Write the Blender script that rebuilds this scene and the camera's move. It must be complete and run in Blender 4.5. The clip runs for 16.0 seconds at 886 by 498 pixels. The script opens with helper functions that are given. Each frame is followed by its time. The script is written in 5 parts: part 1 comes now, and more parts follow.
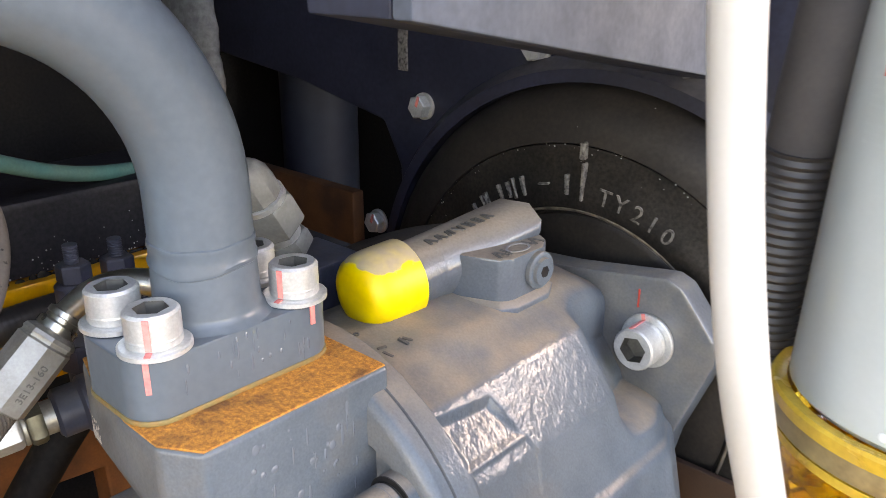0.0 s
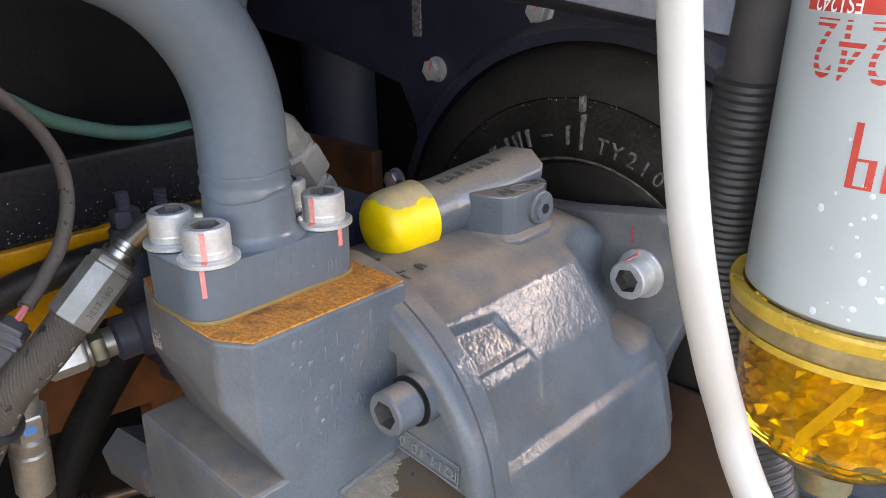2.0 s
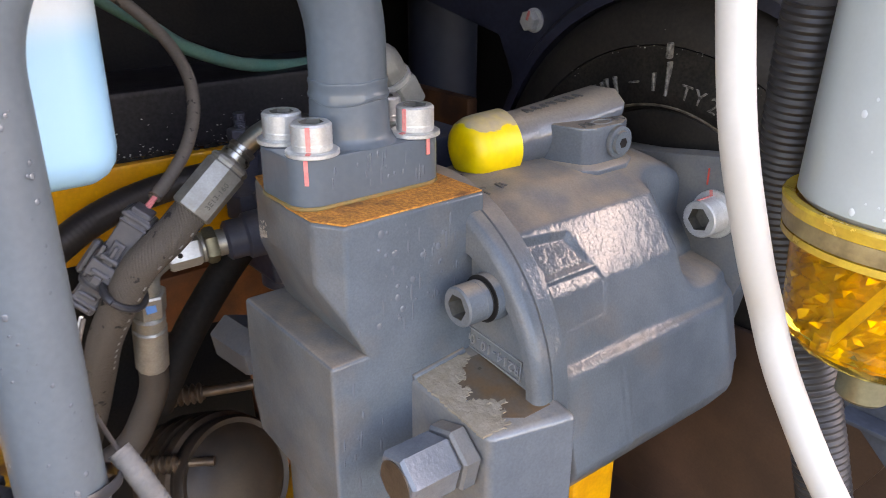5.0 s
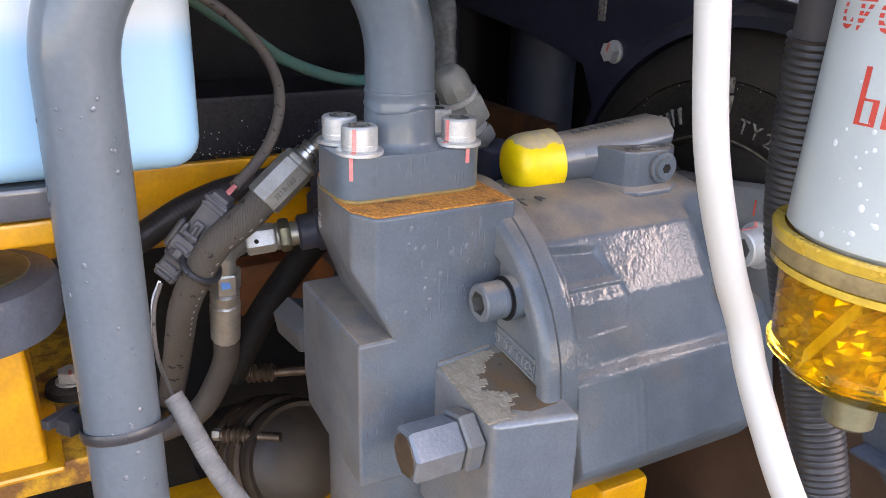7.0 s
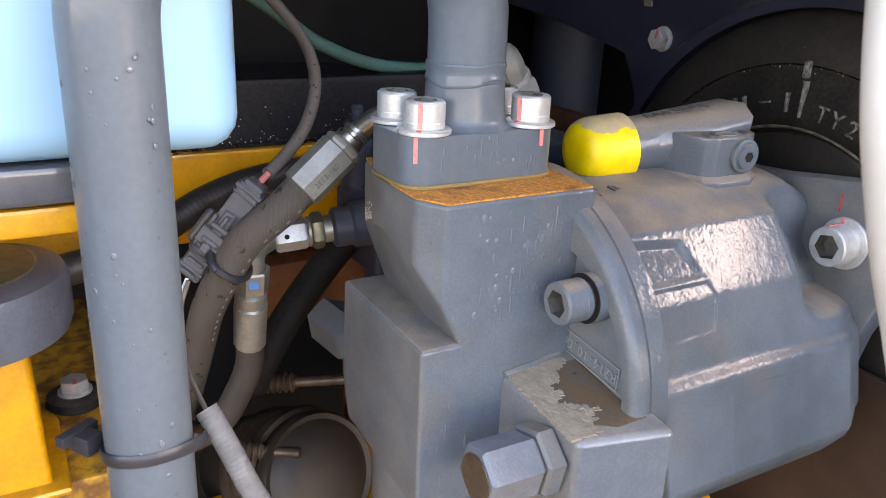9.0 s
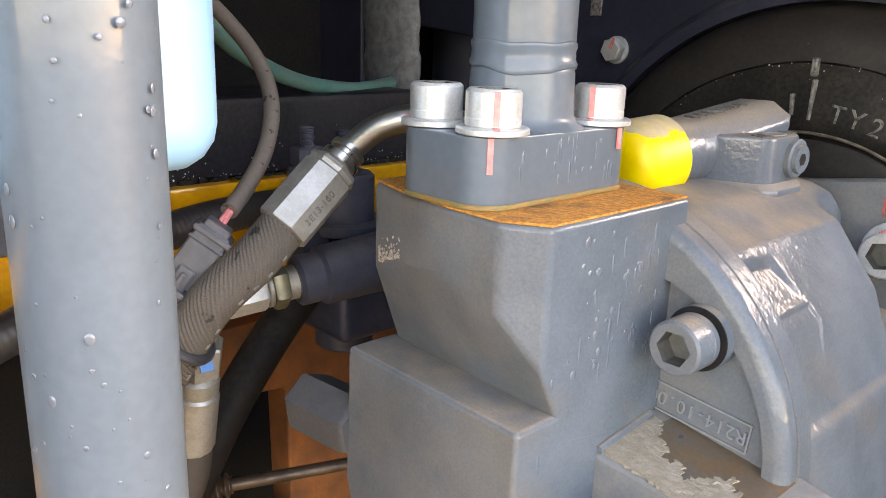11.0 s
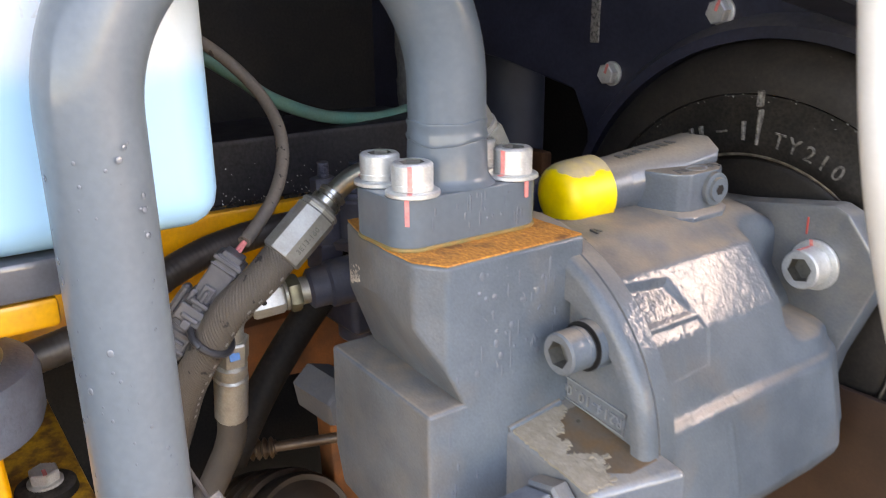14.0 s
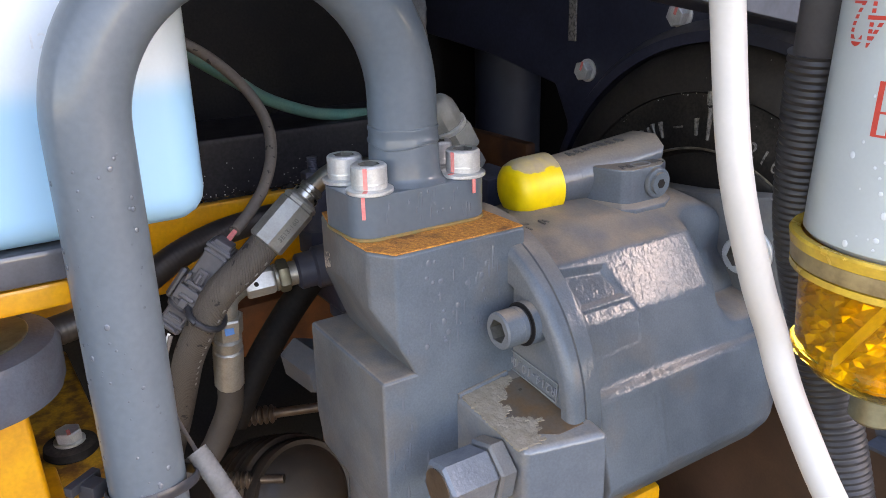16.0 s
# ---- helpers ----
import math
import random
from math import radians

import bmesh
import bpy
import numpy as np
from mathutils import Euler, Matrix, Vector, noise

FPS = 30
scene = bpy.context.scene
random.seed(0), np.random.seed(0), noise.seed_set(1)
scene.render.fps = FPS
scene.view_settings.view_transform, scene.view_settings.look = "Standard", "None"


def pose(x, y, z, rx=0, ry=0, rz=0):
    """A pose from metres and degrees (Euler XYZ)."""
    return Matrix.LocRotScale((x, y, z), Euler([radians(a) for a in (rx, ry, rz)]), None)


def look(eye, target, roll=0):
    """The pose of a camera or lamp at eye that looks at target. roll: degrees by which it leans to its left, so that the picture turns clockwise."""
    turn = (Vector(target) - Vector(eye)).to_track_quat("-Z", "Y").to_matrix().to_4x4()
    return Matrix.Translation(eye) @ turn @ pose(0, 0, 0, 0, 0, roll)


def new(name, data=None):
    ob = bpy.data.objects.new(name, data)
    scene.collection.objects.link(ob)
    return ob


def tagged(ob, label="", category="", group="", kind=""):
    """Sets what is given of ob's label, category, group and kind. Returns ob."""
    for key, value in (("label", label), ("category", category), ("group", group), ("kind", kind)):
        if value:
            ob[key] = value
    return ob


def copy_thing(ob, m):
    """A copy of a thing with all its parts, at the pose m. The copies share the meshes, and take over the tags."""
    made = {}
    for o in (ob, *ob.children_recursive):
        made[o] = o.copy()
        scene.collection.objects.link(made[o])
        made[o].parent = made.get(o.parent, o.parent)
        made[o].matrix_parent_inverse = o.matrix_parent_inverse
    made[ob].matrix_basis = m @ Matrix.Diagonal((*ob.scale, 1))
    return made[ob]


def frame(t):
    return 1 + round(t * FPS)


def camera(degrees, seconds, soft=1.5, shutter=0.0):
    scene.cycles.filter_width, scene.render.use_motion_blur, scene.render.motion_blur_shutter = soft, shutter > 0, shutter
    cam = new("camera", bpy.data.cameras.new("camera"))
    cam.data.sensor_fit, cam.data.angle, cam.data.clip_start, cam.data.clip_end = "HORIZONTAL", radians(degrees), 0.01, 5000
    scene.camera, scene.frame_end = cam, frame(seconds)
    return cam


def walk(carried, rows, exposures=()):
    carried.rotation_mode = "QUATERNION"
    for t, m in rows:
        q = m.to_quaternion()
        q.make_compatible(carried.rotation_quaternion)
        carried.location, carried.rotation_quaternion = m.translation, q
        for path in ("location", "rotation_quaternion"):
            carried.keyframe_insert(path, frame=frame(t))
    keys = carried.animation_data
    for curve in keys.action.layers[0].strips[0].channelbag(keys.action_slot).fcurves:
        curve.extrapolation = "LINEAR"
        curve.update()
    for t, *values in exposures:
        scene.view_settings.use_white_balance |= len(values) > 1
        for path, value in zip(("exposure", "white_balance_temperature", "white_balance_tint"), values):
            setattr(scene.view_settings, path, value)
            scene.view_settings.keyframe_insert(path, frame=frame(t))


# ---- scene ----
cam = camera(58.0, 16.0, soft=0.7, shutter=0.5)
PATH = [
    (0, (0.283, -0.162, 1.304), (-0.983, 1.223, 0.612), 0.3),
    (0.5, (0.31, -0.18, 1.31), (-0.96, 1.198, 0.613), -0.9),
    (1, (0.324, -0.199, 1.307), (-0.952, 1.168, 0.598), -1.2),
    (1.5, (0.325, -0.202, 1.298), (-0.952, 1.155, 0.573), -1.1),
    (2, (0.327, -0.203, 1.298), (-0.963, 1.138, 0.565), -0.9),
    (2.5, (0.324, -0.207, 1.298), (-0.985, 1.11, 0.555), -0.9),
    (3, (0.322, -0.212, 1.294), (-1.008, 1.08, 0.545), -0.5),
    (3.5, (0.32, -0.214, 1.287), (-1.016, 1.063, 0.521), -0.2),
    (4, (0.329, -0.222, 1.283), (-1.016, 1.037, 0.504), 0.1),
    (4.5, (0.343, -0.227, 1.288), (-1.021, 1.015, 0.516), 0.5),
    (5, (0.373, -0.232, 1.276), (-1.068, 0.921, 0.506), 0.1),
    (7.5, (0.444, -0.21, 1.276), (-1.212, 0.666, 0.576), 2.1),
    (8, (0.431, -0.221, 1.279), (-1.236, 0.634, 0.579), 2.2),
    (8.5, (0.411, -0.225, 1.265), (-1.247, 0.651, 0.568), 2.4),
    (11, (0.225, -0.256, 1.2), (-1.171, 1.072, 0.664), 2.0),
    (11.5, (0.234, -0.238, 1.198), (-1.224, 1.047, 0.727), 2.5),
    (12, (0.251, -0.238, 1.214), (-1.313, 0.923, 0.76), 1.4),
    (12.5, (0.276, -0.242, 1.242), (-1.304, 0.894, 0.777), 0.8),
    (13, (0.298, -0.225, 1.263), (-1.275, 0.912, 0.779), -0.1),
    (13.5, (0.318, -0.242, 1.275), (-1.248, 0.876, 0.731), -0.5),
    (14, (0.349, -0.251, 1.26), (-1.203, 0.85, 0.647), -0.6),
    (14.5, (0.386, -0.238, 1.263), (-1.164, 0.856, 0.63), -1.2),
    (15, (0.406, -0.239, 1.279), (-1.157, 0.828, 0.633), -1.5),
    (15.5, (0.421, -0.248, 1.283), (-1.156, 0.793, 0.626), -1.5),
    (16, (0.423, -0.244, 1.285), (-1.165, 0.774, 0.622), -1.4),
]
LIGHTNESS = [(0, 3.82, 9200, 25), (1.5, 3.36, 8500, 24), (3.5, 3.32, 8800, 27), (8, 3.33, 8100, 28), (11, 3.92, 9500, 25), (11.5, 3.8, 9500, 25), (12.5, 3.47, 9300, 26), (13.3, 3.66, 9200, 27), (14.5, 3.64, 8800, 25), (16, 3.2, 8200, 26)]
walk(cam, [(t, look(eye, target, roll)) for t, eye, target, roll in PATH], LIGHTNESS)

# ---- daylight: overcast sky, open side of the engine bay towards the camera ----
world = bpy.data.worlds.new("sky")
scene.world = world
world.use_nodes = True
wn, wl = world.node_tree.nodes, world.node_tree.links
sky = wn.new("ShaderNodeTexSky")
sky.sky_type, sky.sun_disc = "NISHITA", False
sky.sun_elevation, sky.sun_rotation = radians(32), radians(31)
sky.air_density, sky.dust_density, sky.ozone_density = 1.0, 0.8, 1.0
wn["Background"].inputs["Strength"].default_value = 0.15
wl.new(sky.outputs["Color"], wn["Background"].inputs["Color"])
sun = new("sun", bpy.data.lights.new("sun", "SUN"))
sun.data.energy, sun.data.angle, sun.data.color = 0.18, radians(40), (0.82, 0.93, 1.0)
sun.matrix_world = look((4.5, 7.4, 6.2), (0, 0, 1.1))


# ---- materials ----
def material(name, col, rough=0.5, metal=0.0, col2=None, spots=40.0, bump=0.0, grain=500.0, dust=None, dust_amount=0.0, dust_soft=1.0,
             dust_flat=0.75, coat=0.0, rough_var=0.1, lo=0.35, hi=0.65, transmission=0.0, ior=1.45, depth=0.0006, speckle=0.09, end_dust=0.0,
             ragged=0.0, spec=0.5, dust_min=0.0, stain=None, stain_amount=0.0, stain_size=17.0, wet=0.0, lumps=0.0):
    m = bpy.data.materials.new(name)
    m.use_nodes = True
    n, l = m.node_tree.nodes, m.node_tree.links
    b = n["Principled BSDF"]
    tc = n.new("ShaderNodeTexCoord")
    big = n.new("ShaderNodeTexNoise")
    big.inputs["Scale"].default_value, big.inputs["Detail"].default_value = spots, 6
    l.new(tc.outputs["Object"], big.inputs["Vector"])
    ramp = n.new("ShaderNodeMapRange")
    ramp.inputs["From Min"].default_value, ramp.inputs["From Max"].default_value = lo, hi
    l.new(big.outputs["Fac"], ramp.inputs["Value"])
    mix = n.new("ShaderNodeMix")
    mix.data_type = "RGBA"
    mix.inputs["A"].default_value = (*col, 1)
    mix.inputs["B"].default_value = (*(col2 or [c * 0.82 for c in col]), 1)
    l.new(ramp.outputs["Result"], mix.inputs["Factor"])
    colour = mix.outputs["Result"]
    small = n.new("ShaderNodeTexNoise")
    small.inputs["Scale"].default_value, small.inputs["Detail"].default_value = grain, 3
    l.new(tc.outputs["Object"], small.inputs["Vector"])
    rr = n.new("ShaderNodeMapRange")
    rr.inputs["To Min"].default_value, rr.inputs["To Max"].default_value = max(rough - rough_var, 0.02), min(rough + rough_var, 1)
    l.new(big.outputs["Fac"], rr.inputs["Value"])
    roughness = rr.outputs["Result"]
    if dust:
        geo = n.new("ShaderNodeNewGeometry")
        sep = n.new("ShaderNodeSeparateXYZ")
        l.new(geo.outputs["Normal"], sep.inputs["Vector"])
        flat = n.new("ShaderNodeMapRange")
        flat.inputs["From Min"].default_value, flat.inputs["From Max"].default_value = dust_flat - 0.35 * dust_soft, dust_flat + 0.2 * dust_soft
        l.new(sep.outputs["Z"], flat.inputs["Value"])
        dn = n.new("ShaderNodeTexNoise")
        dn.inputs["Scale"].default_value, dn.inputs["Detail"].default_value = spots * 1.7, 8
        l.new(tc.outputs["Object"], dn.inputs["Vector"])
        dr = n.new("ShaderNodeMapRange")
        dr.inputs["From Min"].default_value, dr.inputs["From Max"].default_value = 0.3, 0.62
        l.new(dn.outputs["Fac"], dr.inputs["Value"])
        dr.inputs["To Min"].default_value = dust_min
        mul = n.new("ShaderNodeMath")
        mul.operation = "MULTIPLY"
        l.new(flat.outputs["Result"], mul.inputs[0])
        l.new(dr.outputs["Result"], mul.inputs[1])
        if ragged:          # a crust with a torn edge
            shift = n.new("ShaderNodeMath")
            shift.operation = "MULTIPLY_ADD"
            shift.inputs[1].default_value = ragged
            l.new(dn.outputs["Fac"], shift.inputs[0])
            l.new(sep.outputs["Z"], shift.inputs[2])
            flat.inputs["From Min"].default_value = dust_flat + ragged * 0.5 - 0.02
            flat.inputs["From Max"].default_value = dust_flat + ragged * 0.5 + 0.02
            l.new(shift.outputs[0], flat.inputs["Value"])
            dr.inputs["To Min"].default_value = 0.75
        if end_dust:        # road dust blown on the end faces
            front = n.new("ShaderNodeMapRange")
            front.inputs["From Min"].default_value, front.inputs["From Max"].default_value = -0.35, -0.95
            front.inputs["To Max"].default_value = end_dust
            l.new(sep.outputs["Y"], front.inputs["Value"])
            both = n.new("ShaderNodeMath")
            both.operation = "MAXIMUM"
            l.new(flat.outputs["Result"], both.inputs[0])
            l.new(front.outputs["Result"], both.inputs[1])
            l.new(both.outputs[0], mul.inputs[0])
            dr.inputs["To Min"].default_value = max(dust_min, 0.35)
        mul2 = n.new("ShaderNodeMath")
        mul2.operation = "MULTIPLY"
        mul2.inputs[1].default_value = dust_amount
        l.new(mul.outputs[0], mul2.inputs[0])
        dm = n.new("ShaderNodeMix")
        dm.data_type = "RGBA"
        dm.inputs["B"].default_value = (*dust, 1)
        l.new(mul2.outputs[0], dm.inputs["Factor"])
        l.new(colour, dm.inputs["A"])
        colour = dm.outputs["Result"]
        rm = n.new("ShaderNodeMix")
        rm.inputs["B"].default_value = 0.85
        l.new(mul2.outputs[0], rm.inputs["Factor"])
        l.new(roughness, rm.inputs["A"])
        roughness = rm.outputs["Result"]
    if stain:               # brownish washed-down dirt in patches
        sn = n.new("ShaderNodeTexNoise")
        sn.inputs["Scale"].default_value, sn.inputs["Detail"].default_value = stain_size, 7
        l.new(tc.outputs["Object"], sn.inputs["Vector"])
        sr = n.new("ShaderNodeMapRange")
        sr.inputs["From Min"].default_value, sr.inputs["From Max"].default_value = 0.54, 0.72
        sr.inputs["To Max"].default_value = stain_amount
        l.new(sn.outputs["Fac"], sr.inputs["Value"])
        st = n.new("ShaderNodeMix")
        st.data_type = "RGBA"
        st.inputs["B"].default_value = (*stain, 1)
        l.new(sr.outputs["Result"], st.inputs["Factor"])
        l.new(colour, st.inputs["A"])
        colour = st.outputs["Result"]
    # fine speckle over everything
    sp = n.new("ShaderNodeMapRange")
    sp.inputs["From Min"].default_value, sp.inputs["From Max"].default_value = 0.3, 0.7
    sp.inputs["To Min"].default_value, sp.inputs["To Max"].default_value = 1 - speckle, 1 + speckle
    l.new(small.outputs["Fac"], sp.inputs["Value"])
    sm = n.new("ShaderNodeMix")
    sm.data_type, sm.blend_type = "RGBA", "MULTIPLY"
    sm.inputs["Factor"].default_value = 1.0
    l.new(colour, sm.inputs["A"])
    l.new(sp.outputs["Result"], sm.inputs["B"])
    colour = sm.outputs["Result"]
    l.new(colour, b.inputs["Base Color"])
    if dust and coat:       # no gloss where dust lies
        dull = n.new("ShaderNodeMath")
        dull.operation = "MULTIPLY_ADD"
        dull.inputs[1].default_value, dull.inputs[2].default_value = -coat, coat
        l.new(mul2.outputs[0], dull.inputs[0])
        l.new(dull.outputs[0], b.inputs["Coat Weight"])
    if dust and wet:        # the rest of the rain lies in patches
        wn = n.new("ShaderNodeTexNoise")
        wn.inputs["Scale"].default_value, wn.inputs["Detail"].default_value = 14.0, 6
        l.new(tc.outputs["Object"], wn.inputs["Vector"])
        wr = n.new("ShaderNodeMapRange")
        wr.inputs["From Min"].default_value, wr.inputs["From Max"].default_value = 0.44, 0.60
        wr.inputs["To Min"].default_value = 1 - wet
        l.new(wn.outputs["Fac"], wr.inputs["Value"])
        wm = n.new("ShaderNodeMath")
        wm.operation = "MULTIPLY"
        l.new(dull.outputs[0], wm.inputs[0])
        l.new(wr.outputs["Result"], wm.inputs[1])
        l.new(wm.outputs[0], b.inputs["Coat Weight"])
    b.inputs["Specular IOR Level"].default_value = spec
    l.new(roughness, b.inputs["Roughness"])
    b.inputs["Metallic"].default_value = metal
    b.inputs["Coat Weight"].default_value = coat
    b.inputs["Coat Roughness"].default_value = 0.06
    b.inputs["Coat IOR"].default_value = 1.7
    b.inputs["Transmission Weight"].default_value = transmission
    b.inputs["IOR"].default_value = ior
    if bump:
        bp = n.new("ShaderNodeBump")
        bp.inputs["Strength"].default_value, bp.inputs["Distance"].default_value = bump, depth
        fine = n.new("ShaderNodeTexNoise")
        fine.inputs["Scale"].default_value, fine.inputs["Detail"].default_value = grain * 0.55, 4
        l.new(tc.outputs["Object"], fine.inputs["Vector"])
        height = fine.outputs["Fac"]
        if lumps:           # the cast skin under the paint
            skin = n.new("ShaderNodeTexNoise")
            skin.inputs["Scale"].default_value, skin.inputs["Detail"].default_value = 150.0, 2
            l.new(tc.outputs["Object"], skin.inputs["Vector"])
            add = n.new("ShaderNodeMath")
            add.operation = "MULTIPLY_ADD"
            add.inputs[1].default_value = lumps
            l.new(skin.outputs["Fac"], add.inputs[0])
            l.new(height, add.inputs[2])
            height = add.outputs[0]
        l.new(height, bp.inputs["Height"])
        l.new(bp.outputs["Normal"], b.inputs["Normal"])
        l.new(bp.outputs["Normal"], b.inputs["Coat Normal"])
    return m


DUST = (0.25, 0.22, 0.185)
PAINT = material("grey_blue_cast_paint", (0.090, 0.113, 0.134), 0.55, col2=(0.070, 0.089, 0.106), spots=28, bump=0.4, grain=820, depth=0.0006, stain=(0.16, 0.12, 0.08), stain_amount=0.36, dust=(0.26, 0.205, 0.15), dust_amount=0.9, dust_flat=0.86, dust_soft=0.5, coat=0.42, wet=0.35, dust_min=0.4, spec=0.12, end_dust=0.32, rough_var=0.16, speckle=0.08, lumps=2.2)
PAINT_WORN = material("dusty_cast_lettering", (0.155, 0.17, 0.19), 0.5, col2=(0.19, 0.18, 0.165), spots=160, bump=0.3)
VALVE_PAINT = material("dust_topped_valve_paint", (0.084, 0.106, 0.127), 0.45, col2=(0.072, 0.088, 0.110), spots=30, bump=0.5, grain=620, dust=(0.235, 0.195, 0.155), dust_amount=1.0, dust_flat=0.70, dust_min=0.8, coat=0.5, spec=0.25)
WORN_METAL = material("chipped_bare_metal", (0.62, 0.55, 0.46), 0.45, 0.3, col2=(0.3, 0.25, 0.2), spots=400)
MUD = material("dried_tan_mud", (0.235, 0.20, 0.15), 0.9, col2=(0.19, 0.155, 0.11), spots=160, bump=0.8, grain=900)
WET_STAIN = material("wet_brown_stain", (0.080, 0.072, 0.060), 0.3, col2=(0.12, 0.068, 0.032), spots=60, bump=0.3, coat=0.6)
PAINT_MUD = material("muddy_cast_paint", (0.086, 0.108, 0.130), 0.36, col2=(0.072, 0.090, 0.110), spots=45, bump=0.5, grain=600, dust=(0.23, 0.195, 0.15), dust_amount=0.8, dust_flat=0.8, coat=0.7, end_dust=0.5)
PIPE_PAINT = material("grey_blue_pipe_paint", (0.090, 0.113, 0.133), 0.36, col2=(0.083, 0.104, 0.122), spots=18, bump=0.16, grain=260, dust=DUST, dust_amount=0.05, dust_flat=1.0, coat=0.16, rough_var=0.08, speckle=0.06, spec=0.3)
RUST = material("orange_rust", (0.56, 0.225, 0.035), 0.85, col2=(0.33, 0.12, 0.025), spots=420, bump=0.9, grain=2200, speckle=0.35, lo=0.4, hi=0.62, stain=(0.11, 0.045, 0.018), stain_amount=0.9, stain_size=55.0)
RUST_STAIN = material("olive_rust_rim", (0.16, 0.13, 0.05), 0.6, col2=(0.24, 0.13, 0.04), spots=120, bump=0.2, grain=700)
ZINC = material("zinc_plated_steel", (0.63, 0.635, 0.62), 0.34, 0.6, col2=(0.53, 0.535, 0.52), spots=150, bump=0.12, grain=900)
ELBOW = material("dusty_grey_fitting", (0.20, 0.205, 0.19), 0.5, 0.1, col2=(0.165, 0.165, 0.155), spots=90, bump=0.2)
# socket walls coloured darker than the zinc head, for the shade inside
ZINC_SHADED = material("shaded_socket_steel", (0.15, 0.145, 0.13), 0.5, 0.6, spots=200)
STEEL_BRIGHT = material("polished_tube_steel", (0.44, 0.425, 0.38), 0.3, 0.95, col2=(0.44, 0.43, 0.40), spots=60)
STEEL = material("bright_hose_steel", (0.36, 0.352, 0.32), 0.42, 0.6, col2=(0.28, 0.272, 0.245), spots=90, bump=0.10, grain=700)
MOUNT = material("weathered_mount_paint", (0.10, 0.122, 0.16), 0.5, col2=(0.085, 0.095, 0.12), spots=50, bump=0.7, grain=500, dust=(0.14, 0.13, 0.12), dust_amount=0.4, coat=0.5)
PLUG_GREY = material("dusty_dark_grey_plug", (0.058, 0.060, 0.066), 0.55, col2=(0.075, 0.072, 0.070), spots=60, bump=0.3, grain=600)
OLIVE = material("olive_passivated_steel", (0.33, 0.31, 0.2), 0.4, 0.8, spots=120)
OLIVE_DARK = material("dull_olive_steel", (0.19, 0.185, 0.14), 0.45, 0.6, col2=(0.14, 0.135, 0.10), spots=120)
GREY_NUT = material("grey_painted_nut", (0.115, 0.133, 0.152), 0.45, col2=(0.095, 0.11, 0.128), spots=120, bump=0.3, grain=800, coat=0.6, spec=0.2)
PINK = material("red_paint_pen", (0.62, 0.16, 0.15), 0.6, col2=(0.68, 0.25, 0.22), spots=300)
YELLOW_CAP = material("yellow_plastic_cap", (0.80, 0.575, 0.008), 0.42, col2=(0.74, 0.51, 0.008), spots=70, bump=0.1, grain=250, dust=(0.36, 0.29, 0.20), dust_amount=0.95, dust_flat=0.66, ragged=0.5, speckle=0.05)
YELLOW = material("yellow_chassis_paint", (0.66, 0.31, 0.004), 0.42, col2=(0.55, 0.235, 0.004), spots=35, bump=0.15, grain=300, dust=(0.22, 0.11, 0.02), dust_amount=0.35, coat=0.3)
YELLOW_RUST = material("rusty_yellow_plate", (0.50, 0.26, 0.02), 0.6, col2=(0.17, 0.075, 0.02), spots=55, bump=0.3, grain=400, lo=0.42, hi=0.6, speckle=0.2)
# darker copy of the orange below, with the rail's shade in its colour
ORANGE_SHADED = material("shaded_orange_rail_paint", (0.12, 0.045, 0.014), 0.7, col2=(0.05, 0.02, 0.01), spots=30, bump=0.2)
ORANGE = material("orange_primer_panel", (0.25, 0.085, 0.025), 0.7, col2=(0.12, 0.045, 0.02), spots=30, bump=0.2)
# column blue taken down to near black, so the colour carries the shade
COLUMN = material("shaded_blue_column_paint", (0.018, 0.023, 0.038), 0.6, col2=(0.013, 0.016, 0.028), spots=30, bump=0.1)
BRACKET = material("blue_grey_bracket_paint", (0.085, 0.097, 0.117), 0.75, col2=(0.064, 0.073, 0.090), spots=40, bump=0.2, grain=300, spec=0.06)
NAVY = material("dark_navy_paint", (0.022, 0.024, 0.040), 0.45, col2=(0.014, 0.0155, 0.027), spots=18, bump=0.15, grain=250, dust=(0.1, 0.09, 0.08), dust_amount=0.6, speckle=0.22)
NAVY_FIT = material("navy_fitting_paint", (0.048, 0.054, 0.078), 0.45, col2=(0.025, 0.03, 0.05), spots=60, bump=0.15, dust=(0.12, 0.11, 0.1), dust_amount=0.5)
BEAM = material("tarry_black_beam_paint", (0.014, 0.0135, 0.017), 0.5, col2=(0.015, 0.014, 0.017), spots=40, bump=0.4, grain=350, speckle=0.4, spec=0.3)
BLACK = material("black_sooty_metal", (0.007, 0.0065, 0.007), 0.7, col2=(0.012, 0.0105, 0.010), spots=30, bump=0.2, grain=300, dust=(0.08, 0.07, 0.06), dust_amount=0.5, speckle=0.4, spec=0.25)
CASTBLACK = material("black_cast_cover", (0.014, 0.0125, 0.0115), 0.4, col2=(0.027, 0.0225, 0.019), spots=30, bump=0.6, grain=420, speckle=0.45, spec=0.3, lo=0.42, hi=0.7)
CASTLETTER = material("worn_raised_casting", (0.17, 0.16, 0.145), 0.5, col2=(0.035, 0.032, 0.03), spots=300, lo=0.45, hi=0.65)
CASTBAND = material("dusty_brown_black_casting", (0.024, 0.0195, 0.0165), 0.55, col2=(0.015, 0.0125, 0.011), spots=40, bump=0.4, grain=350, speckle=0.3)
CASTEDGE = material("worn_cast_edge", (0.16, 0.135, 0.105), 0.5, col2=(0.05, 0.042, 0.034), spots=120)
